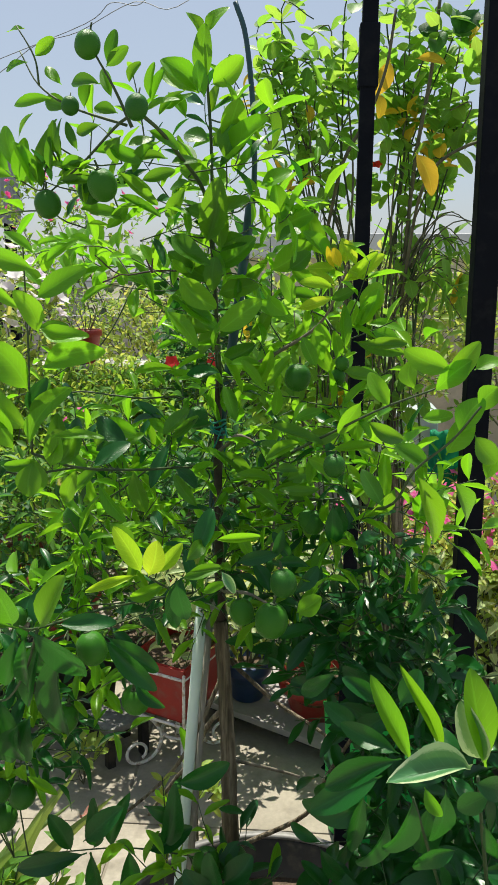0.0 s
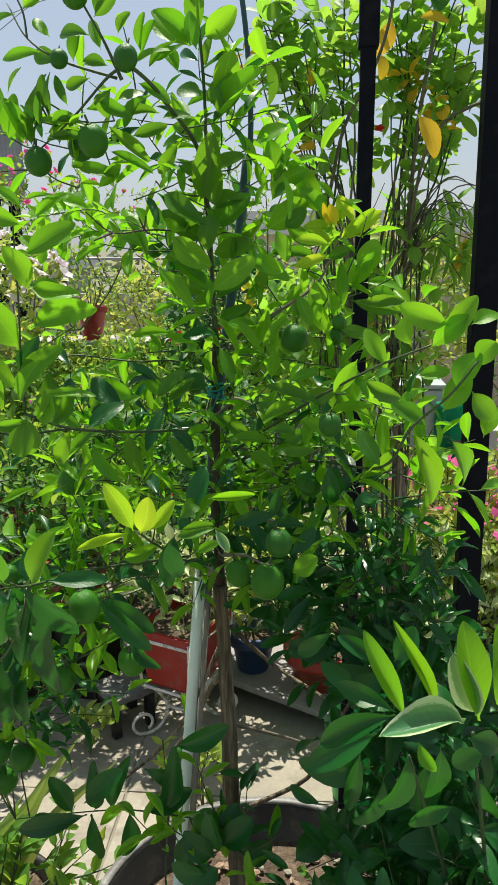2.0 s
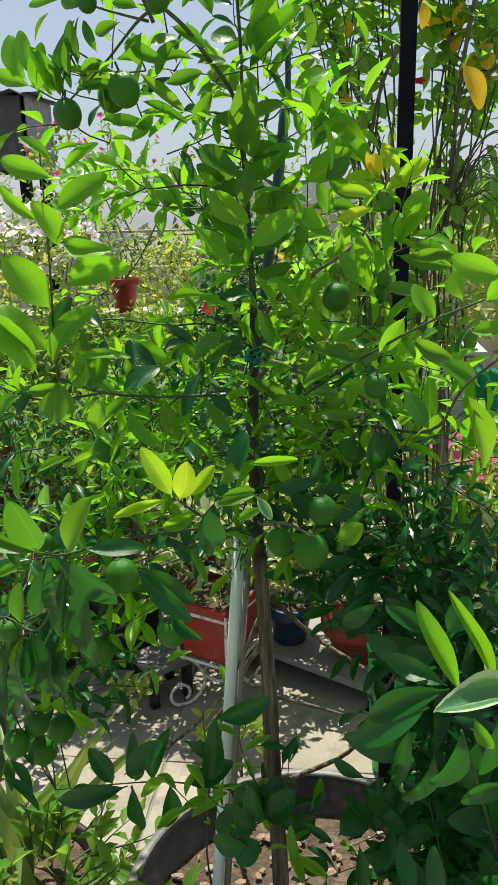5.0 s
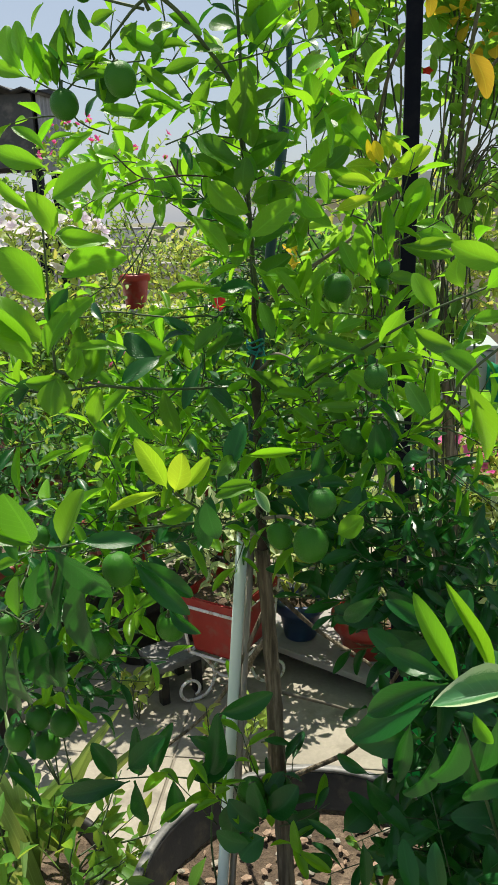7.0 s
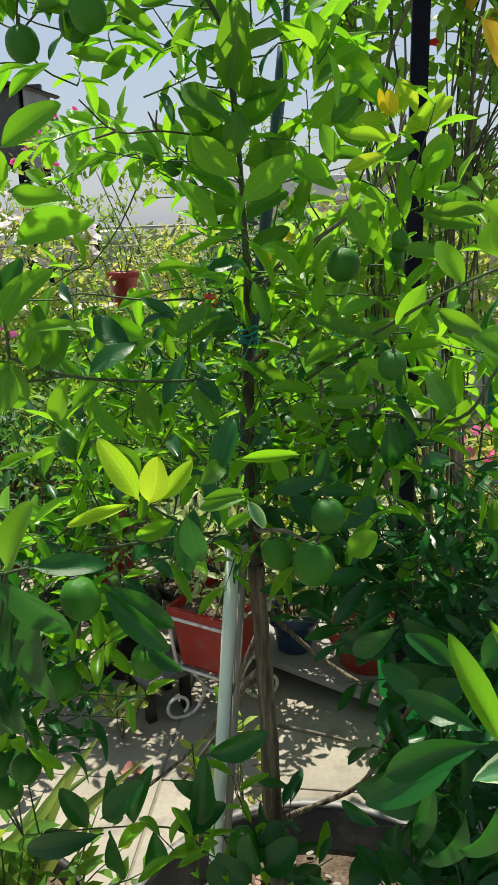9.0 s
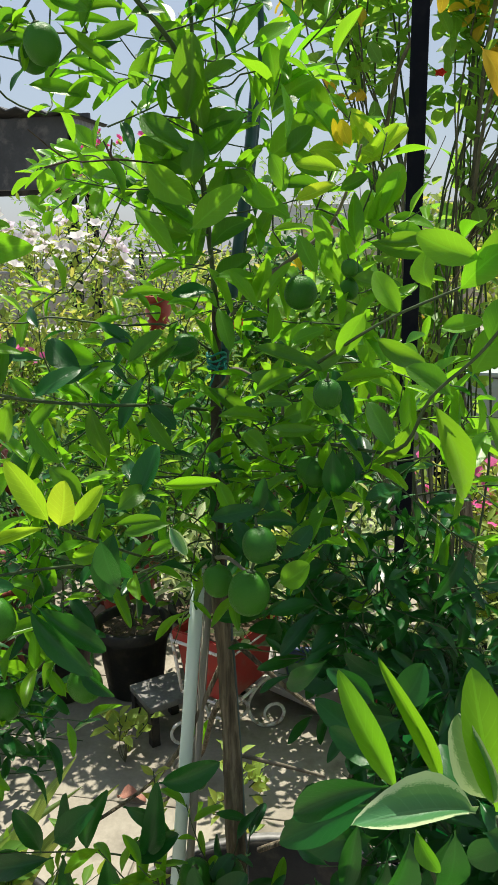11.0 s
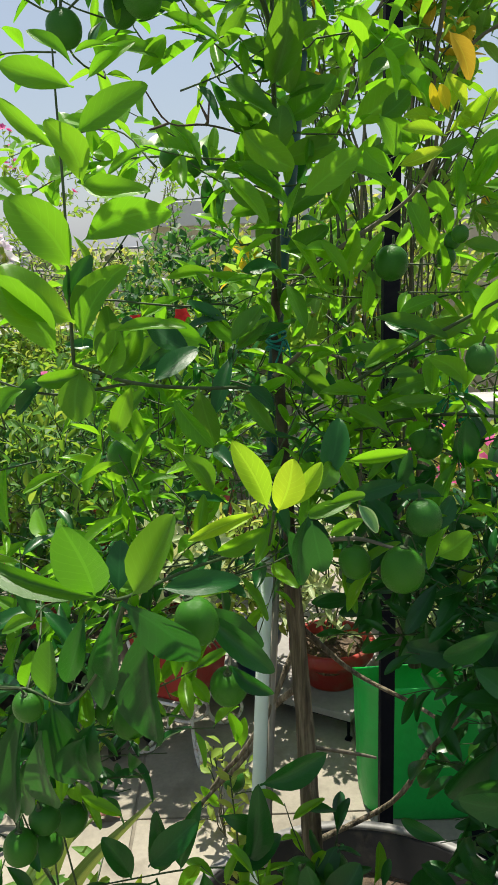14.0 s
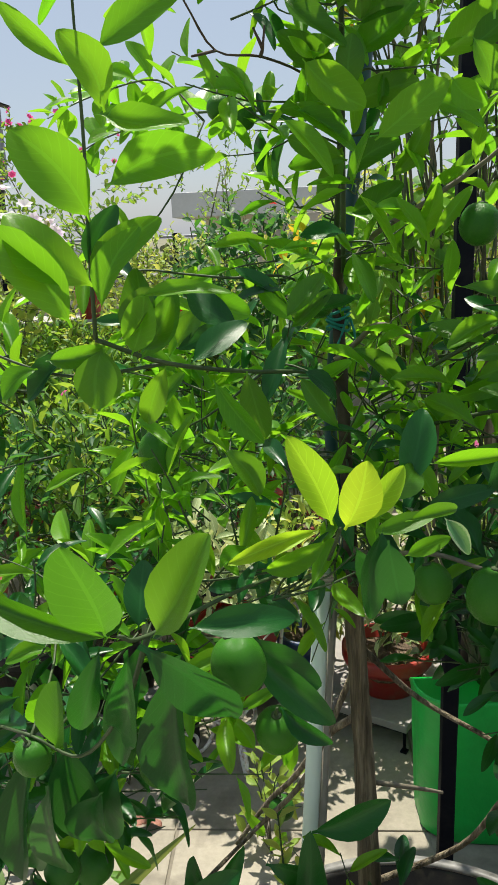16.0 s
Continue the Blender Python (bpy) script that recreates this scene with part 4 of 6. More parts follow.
big_leaves('young', [
    (-0.283, 1, 1.632, -0.33, 1, 1.653, 0.018),
    (-0.286, 1, 1.636, -0.31, 1, 1.691, 0.022),
    (-0.276, 1, 1.637, -0.293, 1, 1.695, 0.02),
    (-0.27, 1, 1.629, -0.271, 1, 1.679, 0.022),
    (-0.26, 1, 1.619, -0.274, 1.01, 1.652, 0.014),
    (-0.183, 1.05, 1.572, -0.153, 1.05, 1.605, 0.017)])
big_leaves('mid', [
    (-0.25, 1, 1.622, -0.237, 1, 1.703, 0.019),
    (-0.231, 1, 1.631, -0.184, 1.02, 1.652, 0.019),
    (-0.229, 1, 1.626, -0.176, 1.02, 1.63, 0.017),
    (-0.215, 1.03, 1.596, -0.151, 1.05, 1.591, 0.019)])
big_leaves('young', [
    (-0.205, 0.83, 1.521, -0.254, 0.818, 1.542, 0.021),
    (-0.209, 0.84, 1.49, -0.155, 0.828, 1.524, 0.025),
    (-0.221, 0.83, 1.479, -0.26, 0.818, 1.515, 0.013),
    (-0.205, 0.83, 1.454, -0.224, 0.818, 1.499, 0.023),
    (-0.215, 0.86, 1.412, -0.147, 0.848, 1.434, 0.029),
    (-0.219, 0.83, 1.392, -0.26, 0.818, 1.446, 0.036),
    (-0.225, 0.85, 1.338, -0.189, 0.838, 1.395, 0.025),
    (-0.217, 0.82, 1.352, -0.263, 0.808, 1.402, 0.034),
    (-0.232, 0.81, 1.329, -0.281, 0.798, 1.392, 0.031),
    (-0.316, 0.82, 1.36, -0.278, 0.808, 1.409, 0.025),
    (-0.343, 0.82, 1.361, -0.328, 0.808, 1.405, 0.024),
    (-0.27, 0.85, 1.297, -0.294, 0.838, 1.282, 0.016)])
big_leaves('young', [
    (-0.205, 0.83, 1.536, -0.225, 0.818, 1.563, 0.012),
    (-0.197, 0.84, 1.527, -0.162, 0.828, 1.552, 0.013),
    (-0.206, 0.84, 1.545, -0.173, 0.828, 1.554, 0.008),
    (-0.213, 0.86, 1.456, -0.159, 0.848, 1.454, 0.022),
    (-0.292, 0.82, 1.04, -0.278, 0.808, 1.081, 0.018),
    (-0.372, 0.8, 0.94, -0.363, 0.788, 0.988, 0.025),
    (-0.378, 0.86, 0.989, -0.394, 0.848, 1.029, 0.018),
    (-0.264, 0.8, 1.112, -0.294, 0.788, 1.113, 0.012),
    (-0.149, 0.84, 1.288, -0.118, 0.828, 1.246, 0.016),
    (-0.2, 0.83, 1.308, -0.188, 0.818, 1.346, 0.023),
    (-0.189, 0.81, 1.345, -0.135, 0.798, 1.353, 0.012),
    (-0.207, 0.79, 1.339, -0.188, 0.778, 1.386, 0.017)])
big_leaves('young', [
    (-0.174, 0.97, 1.336, -0.13, 0.958, 1.318, 0.024),
    (-0.096, 1.02, 1.304, -0.122, 1.008, 1.34, 0.018),
    (-0.18, 1.03, 1.28, -0.141, 1.018, 1.305, 0.017),
    (-0.077, 1.05, 1.244, -0.046, 1.038, 1.265, 0.013),
    (-0.198, 0.95, 1.177, -0.166, 0.938, 1.196, 0.012),
    (-0.197, 1.0, 1.21, -0.204, 0.988, 1.249, 0.014),
    (0.027, 1.05, 1.364, 0.058, 1.038, 1.41, 0.013),
    (0.024, 1.05, 1.364, -0.001, 1.038, 1.405, 0.015),
    (-0.103, 1.02, 1.47, -0.057, 1.008, 1.429, 0.021),
    (0.032, 1.0, 1.49, 0.057, 0.988, 1.468, 0.021),
    (0.047, 1.0, 1.518, 0.061, 0.988, 1.482, 0.018),
    (0.105, 1.0, 1.425, 0.096, 0.988, 1.455, 0.021)])
big_leaves('young', [
    (0.094, 1.0, 1.4, 0.081, 0.988, 1.436, 0.017),
    (-0.092, 1.05, 1.48, -0.037, 1.038, 1.452, 0.022),
    (-0.083, 1.02, 1.513, -0.034, 1.008, 1.474, 0.03),
    (-0.029, 0.98, 1.445, 0.023, 0.968, 1.485, 0.029),
    (0.039, 1.05, 1.327, 0.046, 1.038, 1.365, 0.017),
    (0.011, 1.02, 1.479, 0.062, 1.008, 1.463, 0.022),
    (-0.057, 1.04, 1.734, -0.102, 1.028, 1.771, 0.028),
    (-0.063, 0.97, 1.723, -0.094, 0.958, 1.697, 0.014),
    (-0.104, 0.97, 1.708, -0.088, 0.958, 1.743, 0.016),
    (-0.272, 0.99, 1.623, -0.266, 0.978, 1.666, 0.021),
    (-0.094, 1.06, 1.488, -0.043, 1.048, 1.456, 0.022),
    (-0.051, 1.04, 1.73, -0.05, 1.028, 1.769, 0.024)])
big_leaves('young', [
    (-0.252, 0.99, 1.622, -0.251, 0.978, 1.645, 0.015),
    (-0.074, 1.04, 1.517, -0.089, 1.028, 1.534, 0.015),
    (-0.028, 0.8, 1.177, -0.004, 0.788, 1.194, 0.011),
    (0.041, 1.02, 1.244, -0.013, 1.008, 1.253, 0.017),
    (0.09, 1.0, 1.254, 0.043, 0.988, 1.239, 0.017),
    (0.078, 1.0, 1.302, 0.031, 0.988, 1.281, 0.019),
    (0.122, 0.95, 1.265, 0.088, 0.938, 1.295, 0.019),
    (0.144, 0.95, 1.336, 0.127, 0.938, 1.358, 0.019),
    (-0.002, 0.95, 1.2, 0.016, 0.938, 1.168, 0.016),
    (0.066, 1.0, 1.331, 0.1, 0.988, 1.349, 0.016),
    (0.149, 1.04, 1.448, 0.17, 1.028, 1.497, 0.021),
    (0.132, 1.03, 1.421, 0.136, 1.018, 1.476, 0.021)])
big_leaves('young', [
    (0.163, 1.03, 1.444, 0.197, 1.018, 1.431, 0.02),
    (0.105, 1.05, 1.4, 0.094, 1.038, 1.446, 0.018),
    (0.125, 1.04, 1.403, 0.118, 1.028, 1.443, 0.015),
    (0.07, 1.07, 1.552, 0.077, 1.058, 1.581, 0.02),
    (0.106, 1.06, 1.522, 0.082, 1.048, 1.572, 0.024),
    (0.097, 1.06, 1.497, 0.065, 1.048, 1.524, 0.02)])
big_leaves('mature', [
    (-0.214, 0.74, 1.149, -0.237, 0.728, 1.091, 0.018),
    (-0.285, 0.8, 1.039, -0.31, 0.788, 0.925, 0.03),
    (-0.264, 0.8, 1.041, -0.255, 0.788, 0.959, 0.038),
    (-0.386, 0.85, 0.961, -0.369, 0.838, 1.01, 0.013),
    (-0.187, 0.745, 1.154, -0.21, 0.733, 1.069, 0.021),
    (-0.134, 0.78, 1.129, -0.075, 0.768, 1.075, 0.021),
    (-0.113, 0.83, 1.048, -0.076, 0.818, 1.025, 0.015),
    (-0.229, 0.8, 1.019, -0.236, 0.788, 0.963, 0.032),
    (0.046, 0.9, 1.181, 0.057, 0.888, 1.218, 0.014),
    (0.069, 0.92, 1.169, 0.049, 0.908, 1.209, 0.015),
    (-0.092, 0.98, 0.808, -0.018, 0.968, 0.85, 0.031),
    (-0.139, 0.98, 0.769, -0.086, 0.968, 0.74, 0.029)])
big_leaves('mature', [
    (-0.211, 0.93, 0.728, -0.316, 0.918, 0.707, 0.029),
    (-0.221, 0.95, 0.73, -0.169, 0.938, 0.793, 0.032),
    (0.121, 0.98, 0.993, 0.067, 0.968, 0.963, 0.029),
    (0.128, 0.96, 1.004, 0.186, 0.948, 0.974, 0.031),
    (0.126, 0.92, 0.981, 0.186, 0.908, 0.941, 0.028),
    (0.15, 1.0, 0.971, 0.209, 0.988, 0.996, 0.027),
    (0.169, 0.8, 0.922, 0.087, 0.788, 0.922, 0.037),
    (0.19, 0.85, 1.008, 0.144, 0.838, 0.969, 0.03),
    (0.231, 0.8, 0.933, 0.239, 0.788, 0.869, 0.046),
    (0.278, 0.82, 0.806, 0.205, 0.808, 0.811, 0.033),
    (0.154, 0.85, 0.985, 0.116, 0.838, 1.027, 0.023),
    (0.18, 0.9, 1.017, 0.134, 0.888, 1.041, 0.024)])
big_leaves('mature', [
    (0.157, 0.85, 0.889, 0.091, 0.838, 0.888, 0.033),
    (0.128, 0.95, 0.979, 0.074, 0.938, 0.997, 0.03),
    (-0.046, 0.77, 1.209, -0.049, 0.758, 1.152, 0.023),
    (-0.0, 0.9, 1.174, 0.048, 0.888, 1.191, 0.017),
    (0.089, 0.9, 1.171, 0.047, 0.888, 1.18, 0.013)])
big_leaves('pale', [
    (0.115, 1.02, 1.498, 0.072, 1.008, 1.507, 0.015),
    (0.068, 1.02, 1.472, 0.109, 1.008, 1.487, 0.015),
    (0.144, 1.06, 1.525, 0.124, 1.048, 1.56, 0.015),
    (0.131, 1.05, 1.505, 0.168, 1.038, 1.543, 0.016),
    (0.118, 1.05, 1.501, 0.084, 1.038, 1.52, 0.012),
    (0.156, 1.05, 1.508, 0.135, 1.038, 1.521, 0.013)])
big_leaves('variegated', [
    (-0.006, 0.79, 1.206, 0.008, 0.778, 1.188, 0.011)])
big_leaves('yellow', [
    (0.123, 1.045, 1.524, 0.116, 1.033, 1.547, 0.014),
    (0.116, 1.05, 1.523, 0.105, 1.038, 1.548, 0.009)])
big_leaves('mid', [
    (0.142, 1.03, 1.431, 0.206, 1.018, 1.418, 0.018),
    (0.111, 1.05, 1.483, 0.141, 1.038, 1.497, 0.016),
    (0.1, 1.06, 1.481, 0.042, 1.048, 1.489, 0.018),
    (0.127, 1.0, 1.397, 0.175, 0.988, 1.394, 0.02),
    (0.043, 1.04, 1.557, 0.065, 1.028, 1.573, 0.029),
    (0.056, 1.05, 1.521, 0.083, 1.038, 1.543, 0.024),
    (-0.203, 0.87, 1.298, -0.175, 0.858, 1.347, 0.023),
    (-0.222, 0.84, 1.311, -0.226, 0.828, 1.273, 0.028),
    (-0.207, 0.84, 1.316, -0.185, 0.828, 1.35, 0.024),
    (-0.263, 0.85, 1.303, -0.219, 0.838, 1.312, 0.014),
    (-0.124, 0.88, 1.19, -0.145, 0.868, 1.23, 0.021),
    (-0.197, 0.85, 1.307, -0.174, 0.838, 1.343, 0.018)])
big_leaves('mid', [
    (-0.2, 1.02, 1.287, -0.177, 1.008, 1.317, 0.019),
    (-0.1, 1.04, 1.295, -0.063, 1.028, 1.33, 0.015),
    (-0.228, 1.0, 1.228, -0.193, 0.988, 1.268, 0.018),
    (-0.222, 0.95, 1.301, -0.191, 0.938, 1.28, 0.012),
    (0.03, 0.96, 1.333, 0.104, 0.948, 1.316, 0.017),
    (0.044, 0.95, 1.275, 0.07, 0.938, 1.284, 0.012),
    (0.103, 0.95, 1.255, 0.053, 0.938, 1.258, 0.014),
    (-0.217, 0.98, 1.651, -0.223, 0.968, 1.691, 0.013),
    (-0.228, 0.98, 1.634, -0.228, 0.968, 1.674, 0.014),
    (-0.212, 0.98, 1.644, -0.171, 0.968, 1.64, 0.013),
    (-0.221, 0.98, 1.625, -0.177, 0.968, 1.626, 0.013),
    (-0.155, 1.0, 1.611, -0.099, 0.988, 1.587, 0.013)])
big_leaves('mid', [
    (-0.091, 1.0, 1.652, -0.13, 0.988, 1.649, 0.015),
    (-0.038, 1.05, 1.631, -0.042, 1.038, 1.554, 0.032),
    (-0.024, 1.04, 1.652, 0.0, 1.028, 1.701, 0.038),
    (-0.099, 1.05, 1.566, -0.044, 1.038, 1.533, 0.032),
    (-0.034, 1.06, 1.542, -0.004, 1.048, 1.563, 0.027),
    (-0.044, 1.06, 1.49, -0.037, 1.048, 1.535, 0.025),
    (-0.05, 1.06, 1.441, -0.093, 1.048, 1.461, 0.022),
    (-0.006, 0.8, 1.205, -0.046, 0.788, 1.203, 0.012),
    (-0.046, 1.08, 1.271, 0.013, 1.068, 1.233, 0.019),
    (-0.059, 1.0, 1.211, -0.086, 0.988, 1.257, 0.016)])
branch([(-0.229, 1, 1.669), (-0.244, 1, 1.638), (-0.25, 1, 1.616), (-0.284, 1, 1.633)], 0.002, 0.0012)


def crown(owner, at, zones, seed, leaf, width, shades, reach=0.11, gap=0.022, limbs=()):
    """Leafy side twigs through the rest of a crown; zones: centre, radii, number of twigs."""
    r = random.Random(seed)
    tw, mats = bmesh.new(), {k: [] for k in shades}
    for c, rad, n, *only in zones:
        for k in range(n):
            p, v = ellipsoid_point(r, c, rad)
            if -0.10 < p.x < 0.05 and 1.23 < p.z < 1.345 and p.y < 1.18:
                continue
            q = p + (Vector((v.x, v.y, 0.35 + 0.5 * v.z)) + random_unit(r) * 0.8).normalized() * reach * r.uniform(0.6, 1.3)
            if limbs:
                root = min((b_ for limb in limbs for b_ in limb), key=lambda b_: (b_ - p).length_squared)
                if (root - p).length > reach * 1.4:
                    p = root.lerp(p, reach * 1.4 / (root - p).length)
                if (root - p).length < 0.055 or k % 6 == 0:
                    tube([root - at, root.lerp(p, 0.5) - at + random_unit(r) * 0.012, p - at], 0.0012, 0.0010, 5, tw, 3)
                q = p + (q - p).normalized() * reach * r.uniform(0.6, 1.2)
            path = [p - at, p.lerp(q, 0.5) - at + random_unit(r) * 0.008, q - at]
            tube(path, 0.0011, 0.0006, 5, tw, 2)
            twig_leaves(path, r, leaf * r.uniform(0.8, 1.15), width, mats[r.choice(only or shades)], gap, droop=0.25, upward=0.3)
    tagged(part("twig_mass", tw, M_TWIG, owner), kind="stuff")
    for k, mm in mats.items():
        if mm:
            tagged(part("foliage", joined_mesh("foliage", BLADES[1] if k == "mature" else BLADES[0], mm, ALL_LEAVES[k]), None, owner), kind="stuff")


# leaf tone per zone also carries light: young where bright, darkened where shaded
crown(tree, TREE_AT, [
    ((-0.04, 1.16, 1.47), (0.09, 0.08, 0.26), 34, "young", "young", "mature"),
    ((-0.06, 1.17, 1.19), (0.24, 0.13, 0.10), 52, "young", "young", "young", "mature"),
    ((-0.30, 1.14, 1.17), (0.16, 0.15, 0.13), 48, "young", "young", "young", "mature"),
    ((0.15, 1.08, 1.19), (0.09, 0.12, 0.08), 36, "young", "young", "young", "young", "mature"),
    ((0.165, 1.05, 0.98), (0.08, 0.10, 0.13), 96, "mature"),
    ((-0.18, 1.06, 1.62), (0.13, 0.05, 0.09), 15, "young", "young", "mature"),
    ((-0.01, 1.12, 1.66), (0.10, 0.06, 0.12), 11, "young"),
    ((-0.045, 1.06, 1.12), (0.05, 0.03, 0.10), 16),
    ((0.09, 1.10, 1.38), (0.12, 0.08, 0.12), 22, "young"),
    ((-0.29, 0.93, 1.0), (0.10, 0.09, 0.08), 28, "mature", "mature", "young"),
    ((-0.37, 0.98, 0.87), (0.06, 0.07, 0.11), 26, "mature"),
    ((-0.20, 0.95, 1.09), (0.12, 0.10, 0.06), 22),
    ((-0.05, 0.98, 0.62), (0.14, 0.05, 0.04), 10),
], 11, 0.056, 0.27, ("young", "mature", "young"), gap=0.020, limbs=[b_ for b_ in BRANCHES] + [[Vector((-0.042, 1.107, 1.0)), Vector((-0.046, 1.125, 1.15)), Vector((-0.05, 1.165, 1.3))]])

# round leaves on the long thin twig
rt = random.Random(21)
fine = []
for b_ in BRANCHES:
    if b_[-1].y > 1.35 and b_[-1].z > 1.4:
        twig_leaves([p - TREE_AT for p in b_], rt, 0.045, 0.55, fine, 0.022, upward=0.3, pairs=True)
tagged(part("foliage", joined_mesh("foliage", BLADES[0], fine, M_YOUNG), None, tree), kind="stuff")
branch([(-0.052, 1.16, 1.30), (-0.10, 1.14, 1.335), (-0.155, 1.12, 1.338), (-0.20, 1.11, 1.344), (-0.241, 1.10, 1.350), (-0.275, 1.10, 1.343), (-0.33, 1.10, 1.345)], 0.0022, 0.0012)
for pts in (((-0.048, 1.15, 1.47), (-0.064, 1.15, 1.508), (-0.084, 1.1, 1.518), (-0.117, 1.03, 1.519), (-0.149, 0.98, 1.515), (-0.165, 0.923, 1.537)), ((-0.149, 0.98, 1.515), (-0.164, 0.95, 1.506)), ((-0.117, 1.03, 1.519), (-0.114, 1.0, 1.519), (-0.112, 1.0, 1.535)), ((-0.114, 1.0, 1.519), (-0.121, 1.0, 1.534))):
    part("dead_twig", tube([local(p) for p in pts], 0.0015, 0.0008, 6, None, 4, 0.3), M_DEAD, tree, "bare dead brown twig")
tie = thing("garden_tie", (-0.05, 1.165, 1.29), "teal plastic string knotted round trunk and stake", "string")
tbm = bmesh.new()
for k in range(4):
    tube([(0.012 * math.cos(a), 0.012 * math.sin(a), -0.010 + 0.006 * k + 0.003 * math.sin(a * 2 + k)) for a in [i * 0.57 for i in range(12)]], 0.0016, 0.0016, 5, tbm, 2)
tube([(0.012, -0.014, 0), (0.016, -0.022, -0.018), (0.01, -0.024, -0.04)], 0.0014, 0.0012, 5, tbm, 3)
tube([(0.008, -0.016, 0), (0.0, -0.024, -0.02), (-0.006, -0.022, -0.034)], 0.0014, 0.0012, 5, tbm, 3)
part("string", tbm, surface("teal_string", [(0.3, (0.0, 0.16, 0.13)), (0.7, (0.02, 0.30, 0.25))], 60, 0.6), tie)

tub = pot("tub", "large round black plastic tub of dry soil", (0.035, 1.040, 0), 0.285, 0.23, 0.45, M_BLACK_PLASTIC, 0.075, 0.010, "plant tub")
M_CHIP = surface("bark_chip", [(0.3, (0.16, 0.10, 0.065)), (0.7, (0.42, 0.30, 0.21))], 40, 0.9, 0, 150, 0.6)
rim = part("rim", lathe([(0.2852, 0.4405), (0.2965, 0.4425), (0.2975, 0.4485), (0.2945, 0.4535), (0.2815, 0.4535), (0.2795, 0.4485)], 64, closed=True), surface("worn_rim", [(0.35, (0.05, 0.05, 0.045)), (0.55, (0.22, 0.215, 0.20)), (0.75, (0.42, 0.41, 0.38))], 14, 0.5, 0, 60, 0.2), tub, "whitish worn rim edge")
r9 = random.Random(5)
for k in range(290):
    a, d = r9.uniform(0, 6.28), 0.26 * math.sqrt(r9.random())
    bm = bmesh.new()
    bmesh.ops.create_icosphere(bm, subdivisions=1, radius=r9.uniform(0.005, 0.013), matrix=Matrix.Diagonal((1.0, r9.uniform(0.4, 0.8), 0.55, 1)))
    for v in bm.verts:
        v.co *= 1 + 0.35 * noise.noise(v.co * 90 + Vector((k, 0, 0)))
        v.co.z *= 0.6
    c = part("bark_chip", bm, M_CHIP if k % 3 else M_CONCRETE, tub)
    c.location = (d * math.cos(a), d * math.sin(a), 0.384)
    c.rotation_euler = (r9.uniform(-0.4, 0.4), r9.uniform(-0.4, 0.4), r9.uniform(0, 6))

o = Vector((-0.118, 1.0, 0.39))
pipe = thing("pipe_stake", o, "white plastic pipe used as a plant stake", "stake")
p0, p1 = Vector((-0.122, 1.03, 0.34)), Vector((-0.072, 1.125, 1.025))
ax = p1 - p0
side = Vector((1, 0.1, 0)).normalized()
part("pipe", tube([p0 - o, (p0 + p1) / 2 - o, p1 - o], 0.0090, 0.0090, 16, None, 2), M_PVC, pipe)
beside = Vector((0.0145, 0.010, 0))
part("batten", tube([p0 - o + beside, p1 - o + beside * 0.9], 0.0055, 0.0055, 4, None, 1), surface("grey_batten", [(0.3, (0.22, 0.20, 0.16)), (0.7, (0.42, 0.39, 0.33))], 18, 0.8, 0, 120, 0.5, 0.002, (1, 1, 0.1)), pipe, "weathered wooden slat")
cap = bmesh.new()
for k in range(3):
    tube([p1 - o + Vector((0.013 * math.cos(a) + 0.006, 0.012 * math.sin(a), -0.012 + 0.005 * k + 0.003 * math.sin(a))) for a in [i * 0.57 for i in range(12)]], 0.0022, 0.0022, 5, cap, 2)
tube([p1 - o, p1 - o + Vector((0.006, -0.012, 0.015)), p1 - o + Vector((0.012, -0.018, 0.008)), p1 - o + Vector((0.02, -0.012, 0.024))], 0.004, 0.002, 6, cap, 3)
part("rag_tie", cap, surface("rag", [(0.3, (0.35, 0.31, 0.26)), (0.7, (0.6, 0.56, 0.5))], 60, 0.9), pipe, "twisted strip of pale rag")

so = Vector((-0.05, 1.13, 0.39))
sprig = thing("weed_sprig", (-0.12, 1.055, 0.385), "small light green weed sprig growing beside the pipe", "weed")
stalk = [Vector((0, 0, 0)), Vector((-0.012, 0.004, 0.12)), Vector((-0.004, 0.008, 0.25)), Vector((-0.010, 0.012, 0.37))]
part("stem", tube(stalk, 0.002, 0.001, 6, None, 4), M_TWIG, sprig)
weed = []
twig_leaves(curve_points(stalk, 4), random.Random(88), 0.024, 0.42, weed, 0.012, pairs=True, upward=0.5, start=0.55)
tagged(part("foliage", joined_mesh("foliage", SMALL, weed, M_BUSH_LIGHT), None, sprig), kind="stuff")
stake = thing("stake", so, "dark teal metal stake standing beside the trunk", "stake")
part("rod", tube([Vector(p) - so for p in ((-0.016, 1.118, 0.34), (-0.031, 1.127, 0.8), (-0.050, 1.150, 1.08), (-0.058, 1.185, 1.2), (-0.02, 1.225, 1.50), (-0.005, 1.235, 1.63))], 0.0072, 0.0072, 10, None, 5), M_STAKE, stake)
part("thin_rod", tube([Vector(p) - so for p in ((-0.03, 1.245, 1.42), (-0.004, 1.25, 1.62), (-0.003, 1.25, 1.74), (-0.014, 1.25, 1.85), (-0.03, 1.25, 1.9))], 0.0045, 0.004, 8, None, 5), M_STAKE, stake)


